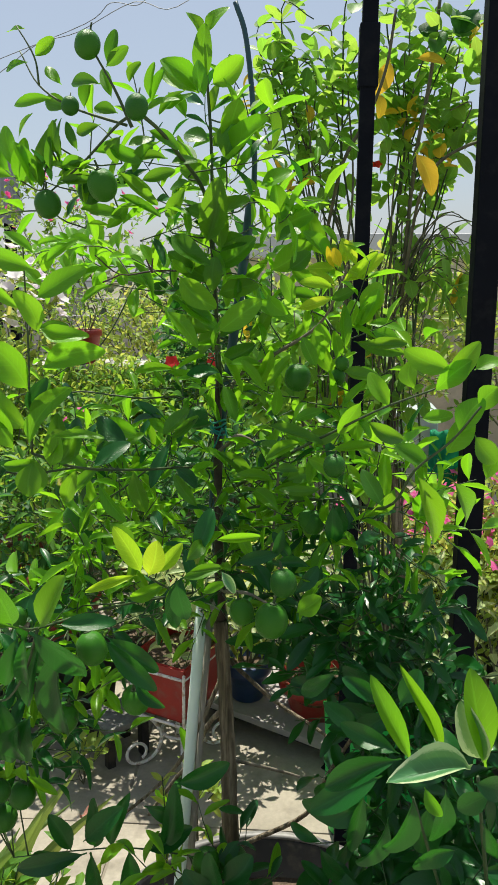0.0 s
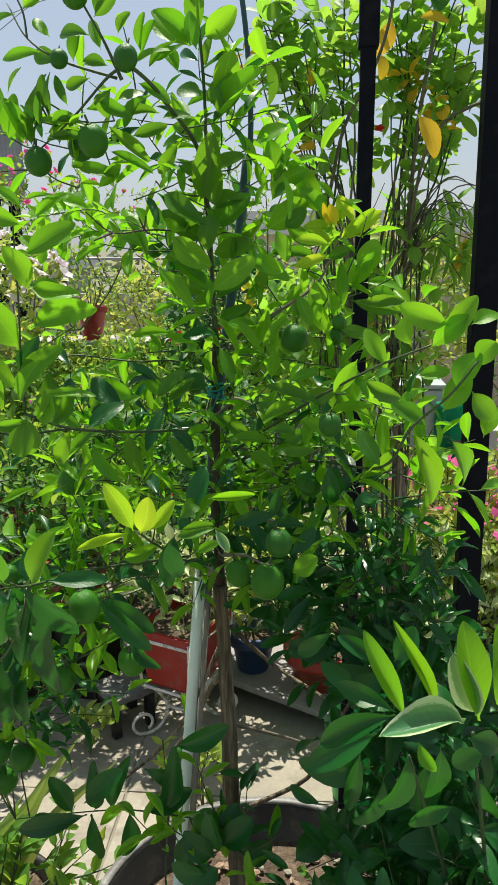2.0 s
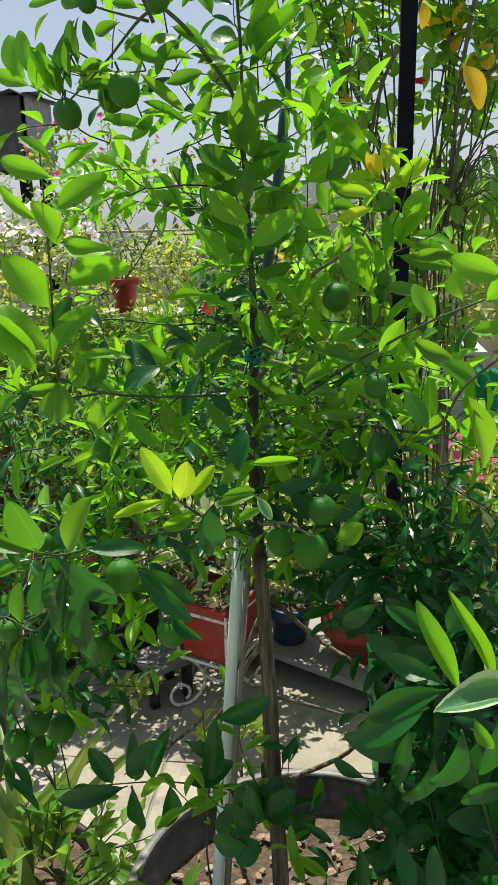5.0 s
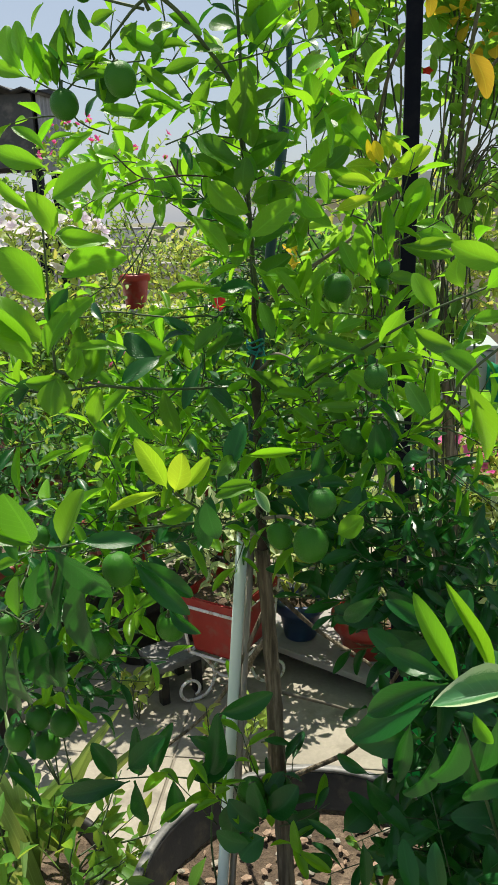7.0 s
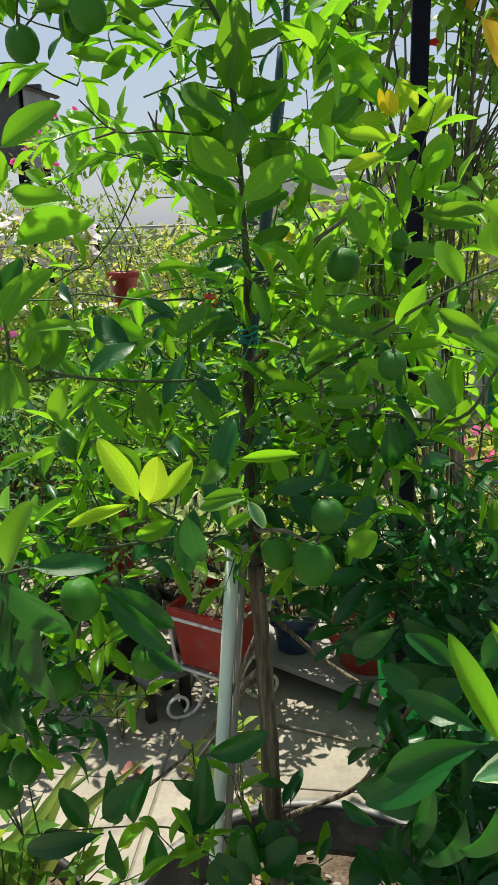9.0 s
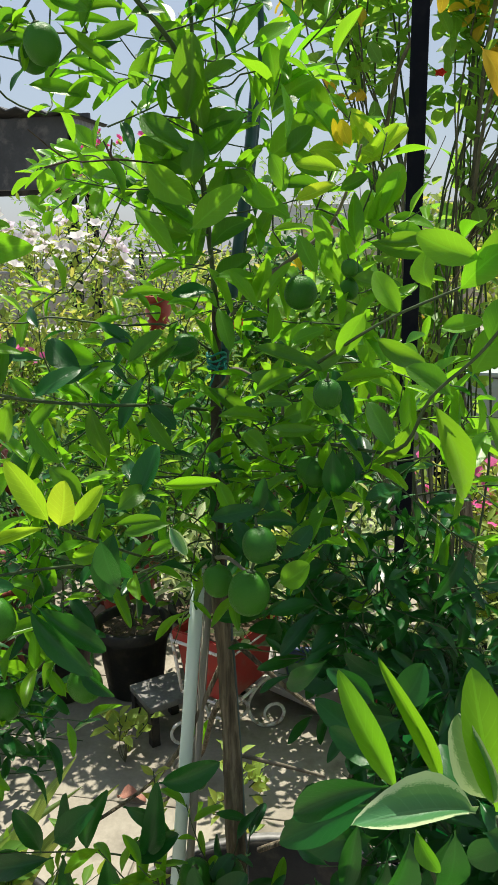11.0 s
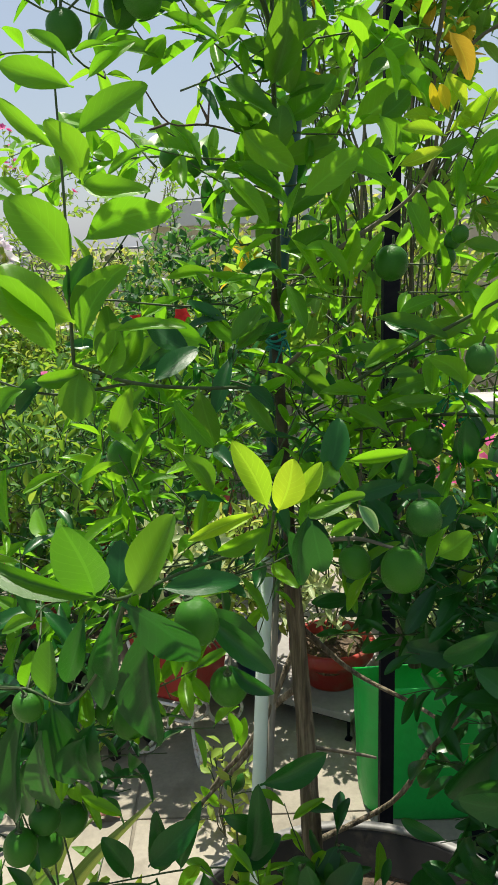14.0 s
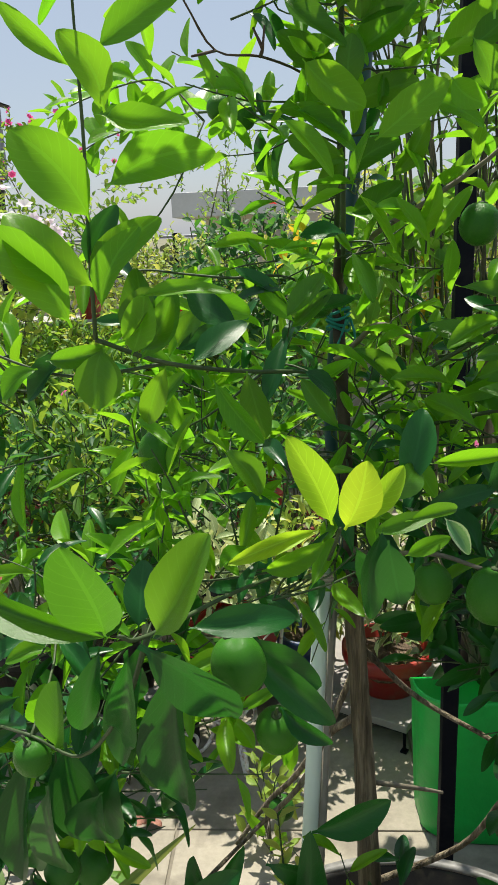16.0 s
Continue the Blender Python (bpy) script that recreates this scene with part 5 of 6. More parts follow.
# ---------------------------------------------------------------- posts, bag and vine
def frame_post(at, w, h, sleeve, lean, label):
    t = thing("post", at, label, "post")
    part("shaft", box((w, w, h), (0, 0, h / 2), 0.003), M_BLACK, t)
    if sleeve:
        part("sleeve", box((w + 0.009, w + 0.009, 0.12), (0, 0, sleeve), 0.003), M_BLACK, t)
    part("foot_plate", box((w * 2.2, w * 2.2, 0.008), (0, 0, 0.004), 0.001), M_BLACK, t)
    t.rotation_euler = (0, radians(lean), 0)
    return t


frame_post((0.188, 1.733, 0), 0.031, 2.6, 1.94, 0.3, "square black painted steel post of a plant frame")
frame_post((0.463, 1.75, 0), 0.052, 2.7, 0, -0.2, "thick black painted steel post of a plant frame")
fallen = new("fallen_leaf", mesh_of("fallen_leaf", *blade(0.5, 0.2, 0.4, 0.8), M_DRY_RED))
fallen.matrix_basis = leaf_matrix((-0.53, 1.90, 0.012), (-0.455, 1.91, 0.02), 0.04, (0.1, 0, 1))
tagged(fallen, "curled dry reddish leaf lying on the paving", "leaf")
wire = thing("wire", (-0.5, 1.6, 1.86), "thin bent steel wire strung above the plants", "wire")
part("strand", tube([(-0.25, 0.0, -0.02), (-0.23, 0, -0.006), (-0.2, 0, 0.02), (-0.16, 0, 0.041), (-0.127, 0, 0.039), (-0.09, 0, 0.02), (-0.03, 0, 0.024), (0.06, 0, 0.08), (0.14, 0, 0.10), (0.25, 0, 0.15), (0.33, 0, 0.14), (0.45, 0.05, 0.26), (0.665, 0.16, 0.62)], 0.0008, 0.0008, 5), M_GREY_SHEET, wire)
part("strand", tube([(-0.23, 0.0, -0.004), (-0.205, 0.01, 0.004), (-0.16, 0.02, 0.012), (-0.129, 0.02, 0.021), (-0.107, 0.02, 0.019), (-0.05, 0.02, 0.05), (0.15, 0.02, 0.12), (0.2, 0.02, 0.155), (0.25, 0.02, 0.15), (0.28, 0.02, 0.17)], 0.0008, 0.0008, 5), M_GREY_SHEET, wire)
dry = mesh_of("dry_leaf", *blade(0.9, 0.3, 0.5, 0.8), M_DRY)
dl = new("dry_leaf", dry)
dl.matrix_basis = leaf_matrix(Vector((-0.616, 1.6, 1.856)), Vector((-0.628, 1.6, 1.790)), 0.032, (0.2, -1, 0.2))
tagged(dl, "withered brown leaf caught on the steel wire", "leaf")


def grow_bag(at, r, h):
    """A squat rounded-square bag, narrower at the foot, with a thin rim that sags at the back and the soil well below it."""
    t = thing("grow_bag", at, "bright green plastic grow bag half full of soil", "grow bag")

    def squared(bm):
        for v in bm.verts:
            a = math.atan2(v.co.y, v.co.x)
            k = (abs(math.cos(a)) ** 3.4 + abs(math.sin(a)) ** 3.4) ** (-1 / 3.4)
            k *= 1 + 0.012 * noise.noise(Vector((math.cos(a) * 2, math.sin(a) * 2, v.co.z * 7))) + 0.006 * math.sin(a * 11 + 4 * noise.noise(v.co * 6))
            v.co.x *= k
            v.co.y *= k * 0.58
        return bm

    rows = [(r * 0.90, 0.0), (r * 0.93, 0.008)] + [(r * (0.935 + 0.055 * f), h * f) for f in (0.15, 0.3, 0.45, 0.6, 0.75, 0.9)]
    rows += [(r * 0.995, h - 0.012), (r * 1.005, h - 0.008), (r * 1.005, h), (r * 0.99, h + 0.001), (r * 0.985, h - 0.01), (r * 0.93, h * 0.5), (r * 0.4, h * 0.48)]
    bag = part("bag", squared(lathe(rows, 72)), M_GREEN, t, "glossy creased green plastic")
    for v in bag.data.vertices:
        v.co.z += (0.006 * noise.noise(Vector((v.co.x * 7, v.co.y * 7, 1.5))) - 0.55 * max(0, v.co.y + 0.02)) * (v.co.z / h) ** 2
    s = squared(lathe([(0.004, 0.02), (r * 0.4, 0.012), (r * 0.7, 0.0), (r * 0.91, -0.005), (r * 0.91, -0.02)], 40))
    for v in s.verts:
        v.co.z += h * 0.60 + noise.noise(v.co * 30) * 0.014
    part("soil", s, M_SOIL, t)
    return t


grow_bag((0.358, 1.965, 0), 0.208, 0.375)


def vine():
    """Two sheaves of thin woody stems out of one stump, leafy at their tops."""
    r = random.Random(33)
    at = Vector((0.33, 2.07, 0.30))
    t = thing("vine", at, "overgrown vine with many thin woody stems on the frame", "vine")
    mats, yel, fine = [], [], bmesh.new()
    part("trunk", tube([(0, 0, 0), (-0.02, 0.02, 0.18), (0.03, 0.0, 0.34), (0.0, -0.02, 0.6), (-0.03, 0, 0.95)], 0.02, 0.012, 9, None, 6, 0.3), M_BARK, t)
    sheaves = (((0.150, 2.03, 1.46), (-0.06, 0.20), (1.86, 2.12), 15), ((0.318, 2.03, 1.42), (0.25, 0.47), (1.74, 2.12), 17))
    for knot, span, tops, n in sheaves:
        knot = Vector(knot) - at
        for k in range(n):
            f = (k + r.random()) / n
            top = Vector((span[0] + (span[1] - span[0]) * f, 2.02 + r.uniform(-0.08, 0.12), r.uniform(*tops))) - at
            waist = knot + Vector((r.uniform(-0.045, 0.045), r.uniform(-0.04, 0.05), r.uniform(-0.06, 0.06)))
            low = Vector((waist.x * 0.8 + r.uniform(-0.05, 0.05), r.uniform(-0.05, 0.05), 0.62 + r.uniform(-0.08, 0.08)))
            bow = waist.lerp(top, 0.5) + Vector((r.uniform(-0.035, 0.035), r.uniform(-0.03, 0.03), 0.02))
            tip = top + Vector((r.uniform(-0.10, 0.10), r.uniform(-0.06, 0.04), r.uniform(-0.03, 0.10)))
            pts = [Vector((r.uniform(-0.02, 0.02), r.uniform(-0.02, 0.02), 0.02)), low, waist, bow, top, tip]
            for q_ in pts[1:4]:
                q_ += Vector((r.uniform(-0.03, 0.03), r.uniform(-0.03, 0.03), 0))
            part("stem", tube(pts, r.uniform(0.0022, 0.0045), 0.0014, 6, None, 5, 0.3), M_VINE_STEM if k % 2 else M_TWIG, t)
            twig_leaves(curve_points(pts, 4)[12:], r, 0.058, 0.54, mats, 0.046, pairs=True, upward=0.25)
    for k in range(34):                                   # bare side twigs in the sheaves
        knot = Vector(sheaves[k % 2][0]) - at
        a = knot + Vector((r.uniform(-0.07, 0.07), r.uniform(-0.05, 0.05), r.uniform(-0.30, 0.14)))
        b2 = a + Vector((r.uniform(-0.07, 0.07), r.uniform(-0.04, 0.04), r.uniform(0.06, 0.18)))
        tube([a, a.lerp(b2, 0.5) + random_unit(r) * 0.012, b2], 0.0016, 0.0008, 5, fine, 3)
    tagged(part("twig_mass", fine, M_GREY_TWIG, t), kind="stuff")
    # last zone: added foliage, mostly hidden by the lime crown, to shade the paving
    for c, rad, n in (((0.05, 2.03, 1.90), (0.14, 0.10, 0.17), 20), ((0.365, 2.04, 1.80), (0.105, 0.09, 0.13), 28), ((0.36, 2.00, 1.99), (0.12, 0.08, 0.12), 13), ((0.12, 2.02, 1.68), (0.07, 0.06, 0.10), 10), ((0.42, 2.02, 1.52), (0.07, 0.07, 0.12), 14), ((0.22, 2.06, 1.20), (0.16, 0.08, 0.22), 30), ((0.30, 2.10, 1.48), (0.14, 0.06, 0.14), 22), ((0.08, 2.14, 1.22), (0.18, 0.11, 0.20), 110)):
        for k in range(n):
            p, v = ellipsoid_point(r, Vector(c) - at, rad, 0.1)
            q = p + (Vector((v.x, v.y, 0.4)) + random_unit(r) * 0.7).normalized() * 0.09
            twig_leaves([p, q], r, 0.052, 0.56, mats if r.random() > 0.04 else yel, 0.026, pairs=True, upward=0.1)
    for k in range(14):                                   # arching runners against the thick post
        a = Vector((0.30 + r.uniform(-0.02, 0.04), 1.98, 1.46 + r.uniform(-0.1, 0.08))) - at
        b2 = a + Vector((r.uniform(0.06, 0.10), r.uniform(-0.05, 0.03), r.uniform(0.08, 0.15)))
        c2 = b2 + Vector((r.uniform(0.06, 0.11), -0.03, r.uniform(-0.12, -0.01)))
        part("tendril", tube([a, b2, c2], 0.0022, 0.0010, 5), M_VINE_STEM, t)
        if k % 2:
            twig_leaves([b2, c2], r, 0.07, 0.16, mats, 0.022, upward=-0.5, droop=0.4)
    part("stem", tube([Vector(p) - at for p in ((0.318, 2.03, 1.45), (0.326, 1.95, 1.75), (0.352, 1.93, 1.95), (0.365, 1.93, 2.12))], 0.0055, 0.004, 7, None, 5, 0.15), M_VINE_STEM, t)
    part("stem", tube([Vector(p) - at for p in ((0.315, 2.0, 1.44), (0.335, 1.85, 1.70), (0.42, 1.80, 1.78), (0.52, 1.78, 1.785))], 0.0042, 0.003, 7, None, 5, 0.15), M_VINE_STEM, t)
    part("stem", tube([Vector(p) - at for p in ((0.13, 2.0, 1.62), (0.16, 1.92, 1.76), (0.215, 1.86, 1.86), (0.245, 1.84, 1.95), (0.26, 1.84, 2.06))], 0.0045, 0.003, 7, None, 5, 0.15), M_VINE_STEM, t)
    tagged(part("foliage", joined_mesh("foliage", BLADES[4], mats, M_VINE), None, t), kind="stuff")
    tagged(part("yellow_leaves", joined_mesh("yellow_leaves", BLADES[1], yel, M_VINE_YELLOW), None, t), kind="stuff")
    broad = mesh_of("leaf", *blade(0.25, 0.3, 0.10, 1.1), M_BUSH_DARK)
    for k in range(9):                                    # broad dull leaves at the very top
        a = Vector((0.33 + 0.015 * k, 1.93, 2.04 + 0.02 * (k % 3))) - at
        lf = new("leaf", broad)
        lf.parent = t
        lf.matrix_basis = leaf_matrix(a, a + Vector((r.uniform(-0.05, 0.09), -0.03, r.uniform(-0.045, 0.02))), 0.045, (r.uniform(-0.4, 0.4), -0.5, 0.8))
    ylm = mesh_of("leaf", *BLADES[1], M_VINE_YELLOW)
    for b4, t4, w4 in (((0.304, 1.775, 1.762), (0.346, 1.745, 1.682), 0.045), ((0.31, 1.88, 1.97), (0.375, 1.87, 1.965), 0.026), ((0.255, 1.88, 1.97), (0.225, 1.86, 1.90), 0.040), ((0.236, 1.9, 1.905), (0.238, 1.88, 1.855), 0.026), ((0.075, 1.98, 1.90), (0.085, 1.96, 1.86), 0.022), ((0.455, 1.98, 1.52), (0.435, 1.96, 1.44), 0.03)):
        yl = new("leaf", ylm)
        yl.parent = t
        yl["label"] = "large yellowed leaf"
        yl.matrix_basis = leaf_matrix(Vector(b4) - at, Vector(t4) - at, w4, (0.2, -1, 0.3))
    for k, (x, z) in enumerate(((0.245, 1.765), (0.15, 1.96))):
        fl = new("flower", RED_FLOWER)
        fl.parent = t
        fl.location = Vector((x, 2.0, z)) - at
        fl.rotation_euler = (0.9, 0.3 * k, k)
        fl.scale = (0.6, 0.6, 0.6)


RED_FLOWER = flower_mesh("flower", 5, 0.022, M_RED_PETAL)
HIBISCUS = flower_mesh("flower", 5, 0.042, M_RED_PETAL, 0.35)
PINK_FLOWER = flower_mesh("flower", 5, 0.021, M_PINK, 0.15)
PINK_BRACT = flower_mesh("flower", 6, 0.03, M_PINK, 0.8)
WHITE_BRACT = flower_mesh("flower", 6, 0.046, M_WHITE_PETAL, 0.8)
vine()


# ---------------------------------------------------------------- cart planter and the pots near it
def cart():
    """A pot stand: rod frame, four waisted legs with curled feet, a brace ring at the waist."""
    hx, hy, c, turn = 0.085, 0.11, (-0.296, 2.231), radians(-23.6)
    t = thing("planter_stand", (*c, 0), "white wrought-iron pot stand with curled feet", "plant stand")
    t.rotation_euler = (0, 0, turn)
    for z, g in ((0.345, 1.16), (0.178, 1.0)):
        part("ring", tube([(-hx * g, -hy * g, z), (hx * g, -hy * g, z), (hx * g, hy * g, z), (-hx * g, hy * g, z), (-hx * g, -hy * g, z)], 0.0052, 0.0052, 7, None, 1), M_IRON_WHITE, t)
    part("brace_ring", tube([(0.058 * math.cos(a), 0.058 * math.sin(a), 0.092) for a in [i * math.pi / 9 for i in range(19)]], 0.0050, 0.0050, 7, None, 2), M_IRON_WHITE, t)
    far = math.hypot(hx, hy)
    for sx, sy in ((-1, -1), (1, -1), (1, 1), (-1, 1)):
        ux, uy = sx * hx / far, sy * hy / far
        part("upright", tube([(ux * far * 1.2, uy * far * 1.2, 0.362), (ux * far * 1.16, uy * far * 1.16, 0.345), (ux * far, uy * far, 0.178)], 0.005, 0.005, 7, None, 3), M_IRON_WHITE, t)
        leg = [(far, 0.178), (far - 0.032, 0.160), (far - 0.060, 0.128), (far - 0.077, 0.088), (far - 0.068, 0.045), (far - 0.040, 0.014), (far - 0.005, 0.006)]
        leg += [(far + 0.002 + 0.038 * (1 - 0.025 * i) * math.cos(math.pi * (-0.5 + 0.14 * i)), 0.044 + 0.038 * (1 - 0.025 * i) * math.sin(math.pi * (-0.5 + 0.14 * i))) for i in range(1, 14)]
        part("leg", tube([(ux * r_, uy * r_, z_) for r_, z_ in leg], 0.0056, 0.0048, 8, None, 3), M_IRON_WHITE, t)
    b_ = thing("planter_box", (*c, 0.184), "red plastic planter box in a white iron stand", "planter")
    b_.rotation_euler = (0, 0, turn)
    bm, rows = bmesh.new(), []
    for d, z in ((-0.012, 0), (-0.010, 0.004), (0.006, 0.155), (0.016, 0.157), (0.017, 0.195), (0.009, 0.196), (0.003, 0.16), (-0.06, 0.158)):
        rows.append([bm.verts.new((sx * (hx + d), sy * (hy + d), z)) for sx, sy in ((-1, -1), (1, -1), (1, 1), (-1, 1))])
    for a, c_ in zip(rows, rows[1:]):
        for k in range(4):
            bm.faces.new((a[k], a[(k + 1) % 4], c_[(k + 1) % 4], c_[k]))
    bm.faces.new(rows[0][::-1])
    bm.faces.new(rows[-1])
    bmesh.ops.bevel(bm, geom=bm.edges[:], offset=0.004, segments=2, affect="EDGES")
    part("box", bm, M_RED, b_)
    part("soil", box((0.168, 0.218, 0.02), (0, 0, 0.165), 0.006), M_SOIL, b_)


cart()
bush("planter_plant", "light green leafy plant in the red planter box", "plant", (-0.296, 2.231, 0.36), (-0.296, 2.25, 0.50), (0.17, 0.14, 0.14), 90, 0.06, 0.36, M_PALE_EDGE, 41, 0.004, gap=0.02, reach=0.08)
stool = thing("stool", (-0.50, 2.235, 0), "low black stool with a worn grey top", "stool")
stool.rotation_euler = (0, 0, radians(42))
part("seat", box((0.152, 0.152, 0.020), (0, 0, 0.124), 0.004), surface("worn_top", [(0.3, (0.07, 0.07, 0.065)), (0.6, (0.22, 0.215, 0.20))], 12, 0.75, 0, 90, 0.3), stool, "worn dusty grey seat board")
for sx in (-1, 1):
    part("apron", box((0.012, 0.12, 0.03), (sx * 0.062, 0, 0.099), 0.002), M_BLACK_PLASTIC, stool)
    for sy in (-1, 1):
        part("leg", box((0.027, 0.027, 0.114), (sx * 0.060, sy * 0.060, 0.057), 0.003), M_BLACK_PLASTIC, stool)
bush("weed", "upright light green seedling beside the white pipe", "weed", (-0.185, 1.83, 0.0), (-0.185, 1.83, 0.13), (0.035, 0.03, 0.10), 16, 0.045, 0.5, M_BUSH_LIGHT, 47, 0.002, reach=0.05)
bush("weed", "light green seedling growing between paving slabs", "weed", (-0.565, 2.06, 0.0), (-0.565, 2.06, 0.08), (0.05, 0.04, 0.05), 12, 0.055, 0.5, M_BUSH_LIGHT, 45, 0.002, reach=0.05)
RACK = Matrix.Translation((0.165, 2.19, 0)) @ Matrix.Rotation(radians(-30), 4, "Z")


def on_rack(x, y, z=0.086):
    p = RACK @ Vector((x, y, z))
    return (p.x, p.y, p.z)


rack = thing("plant_rack", (0, 0, 0), "low black iron pot rack with a grey stone slab", "plant stand")
rack.matrix_basis = RACK
slab = part("slab", box((0.56, 0.42, 0.022), (-0.27, 0.2, 0.075), 0.003), surface("grey_slab", [(0.3, (0.22, 0.21, 0.2)), (0.7, (0.36, 0.34, 0.32))], 6, 0.8, 0, 60, 0.3), rack, "worn grey stone slab")
for x in (-0.54, 0.0):
    for y in (0.0, 0.4):
        part("leg", tube([(x, y, 0), (x, y, 0.062)], 0.0045, 0.0045, 6, None, 1), M_BLACK, rack)
        part("foot", box((0.018, 0.018, 0.006), (x, y, 0.003), 0.001), M_BLACK, rack)
for y in (0.0, 0.4):
    part("bar", tube([(-0.545, y, 0.060), (0.005, y, 0.060)], 0.004, 0.004, 6, None, 1), M_BLACK, rack)
q = on_rack(-0.36, 0.1)
pot("flower_pot", "dark blue plastic pot on a stone slab", q, 0.075, 0.055, 0.14, M_BLUE, 0.03)
bush("potted_plant", "narrow-leaved light green plant in a blue pot", "plant", (q[0], q[1], q[2] + 0.1), (q[0], q[1], 0.46), (0.16, 0.14, 0.18), 110, 0.06, 0.3, M_BUSH_LIGHT, 42, 0.004, gap=0.022, reach=0.09)
q = on_rack(-0.12, 0.16)
pot("flower_pot", "wide terracotta red bowl pot on a stone slab", q, 0.12, 0.09, 0.13, M_RED, 0.03)
bush("potted_plant", "bushy pale-edged plant in a red bowl pot", "plant", (q[0], q[1], q[2] + 0.1), (q[0], q[1], 0.46), (0.19, 0.15, 0.19), 130, 0.055, 0.34, M_PALE_EDGE, 43, 0.005, gap=0.022, reach=0.1)
pot("flower_pot", "black plastic nursery pot on the paving", (-1.02, 1.92, 0), 0.15, 0.12, 0.24, M_BLACK_PLASTIC, 0.04, 0.008)
bush("potted_plant", "dark leafy plant in a black nursery pot", "plant", (-1.02, 1.92, 0.20), (-1.0, 1.90, 0.32), (0.24, 0.16, 0.12), 70, 0.055, 0.42, M_BUSH_DARK, 44, 0.005, reach=0.1)

# ---------------------------------------------------------------- left side pots and flowers
pot("flower_pot", "large weathered terracotta pot of soil", (-1.24, 2.48, 0), 0.21, 0.15, 0.36, M_TERRA, 0.05, 0.018)
pot("flower_pot", "wide green tub with dry soil", (-1.62, 2.95, 0), 0.24, 0.19, 0.44, surface("dull_green_plastic", [(0.3, (0.03, 0.09, 0.04)), (0.7, (0.06, 0.15, 0.07))], 6, 0.5), 0.04, 0.014)
pot("flower_pot", "terracotta coloured plastic pot of a bougainvillea", (-1.78, 3.45, 0), 0.22, 0.16, 0.40, M_TERRA, 0.04, 0.014)
bush("bougainvillea", "pink flowering bougainvillea in a terracotta pot", "shrub", (-1.78, 3.45, 0.36), (-1.66, 3.3, 0.70), (0.34, 0.28, 0.22), 130, 0.05, 0.55, M_BUSH, 51, 0.008, flowers=(PINK_BRACT, 22, 0), reach=0.13)
pot("flower_pot", "deep terracotta pot of a white bougainvillea", (-1.75, 4.1, 0), 0.24, 0.18, 0.42, M_TERRA, 0.04, 0.014)
bush("bougainvillea", "white flowering bougainvillea bush", "shrub", (-1.75, 4.1, 0.38), (-1.75, 4.05, 1.18), (0.55, 0.36, 0.36), 230, 0.055, 0.6, M_BUSH_LIGHT, 52, 0.01, flowers=(WHITE_BRACT, 110, 0), reach=0.15)
bush("bougainvillea", "tall pink bougainvillea sprays against the sky", "shrub", (-1.35, 6.2, 0.0), (-1.9, 6.2, 1.75), (0.75, 0.3, 0.35), 70, 0.06, 0.6, M_BUSH, 53, 0.012, flowers=(PINK_BRACT, 40, 0), reach=0.22)
for k, (x, y, s) in enumerate(((-0.95, 3.1, 1.0), (-0.55, 3.2, 0.9), (-1.3, 3.6, 1.1), (-0.75, 3.75, 1.1), (-0.15, 3.3, 1.0), (-0.3, 3.8, 1.0))):
    pot("flower_pot", "small red plastic pot in a row of plants", (x, y, 0), 0.13 * s, 0.10 * s, 0.26 * s, M_RED if k % 2 else M_TERRA, 0.03, 0.01, group="row of pots behind the tree")
    bush("potted_plant", "leafy green garden plant in a red pot", "plant", (x, y, 0.22 * s), (x, y, 0.58 * s), (0.27, 0.24, 0.28), 130, 0.062, 0.42, (M_BUSH, M_BUSH_DARK, M_BUSH)[k % 3], 60 + k, 0.006, flowers=(PINK_FLOWER, 4, 0) if k in (0, 2) else None, group="plants behind the tree", reach=0.12)

for k, (x, y, z) in enumerate(((-0.66, 2.44, 0.66), (-0.45, 2.60, 0.62), (-0.90, 2.38, 0.58))):
    pot("flower_pot", "black plastic pot of a tall leafy plant", (x, y, 0), 0.12, 0.09, 0.25, M_BLACK_PLASTIC, 0.03, 0.01, group="pots behind the stool")
    bush("potted_plant", "tall dense green plant behind the black stool", "plant", (x, y, 0.22), (x, y, z), (0.21, 0.18, 0.30), 150, 0.06, 0.36, (M_BUSH, M_BUSH_DARK, M_BUSH_DARK)[k % 3], 160 + k, 0.006, group="plants behind the stool", reach=0.11)


def strap_plant(at, n, length, width, seed, label, material, spread=0.6, up=1.0):
    r = random.Random(seed)
    t = thing("strap_leaf_plant", at, label, "plant")
    for k in range(n):
        a = 2.4 * k + r.uniform(-0.3, 0.3)
        ln = length * r.uniform(0.6, 1.1)
        out = Vector((math.cos(a), math.sin(a), 0)) * spread * r.uniform(0.4, 1.2)
        strap(t, Vector((0, 0, 0)), (out * 0.5 + Vector((0, 0, up))).normalized() * ln * 0.55, (out + Vector((0, 0, up * 0.75))).normalized() * ln, width * r.uniform(0.8, 1.2), material)
    return t


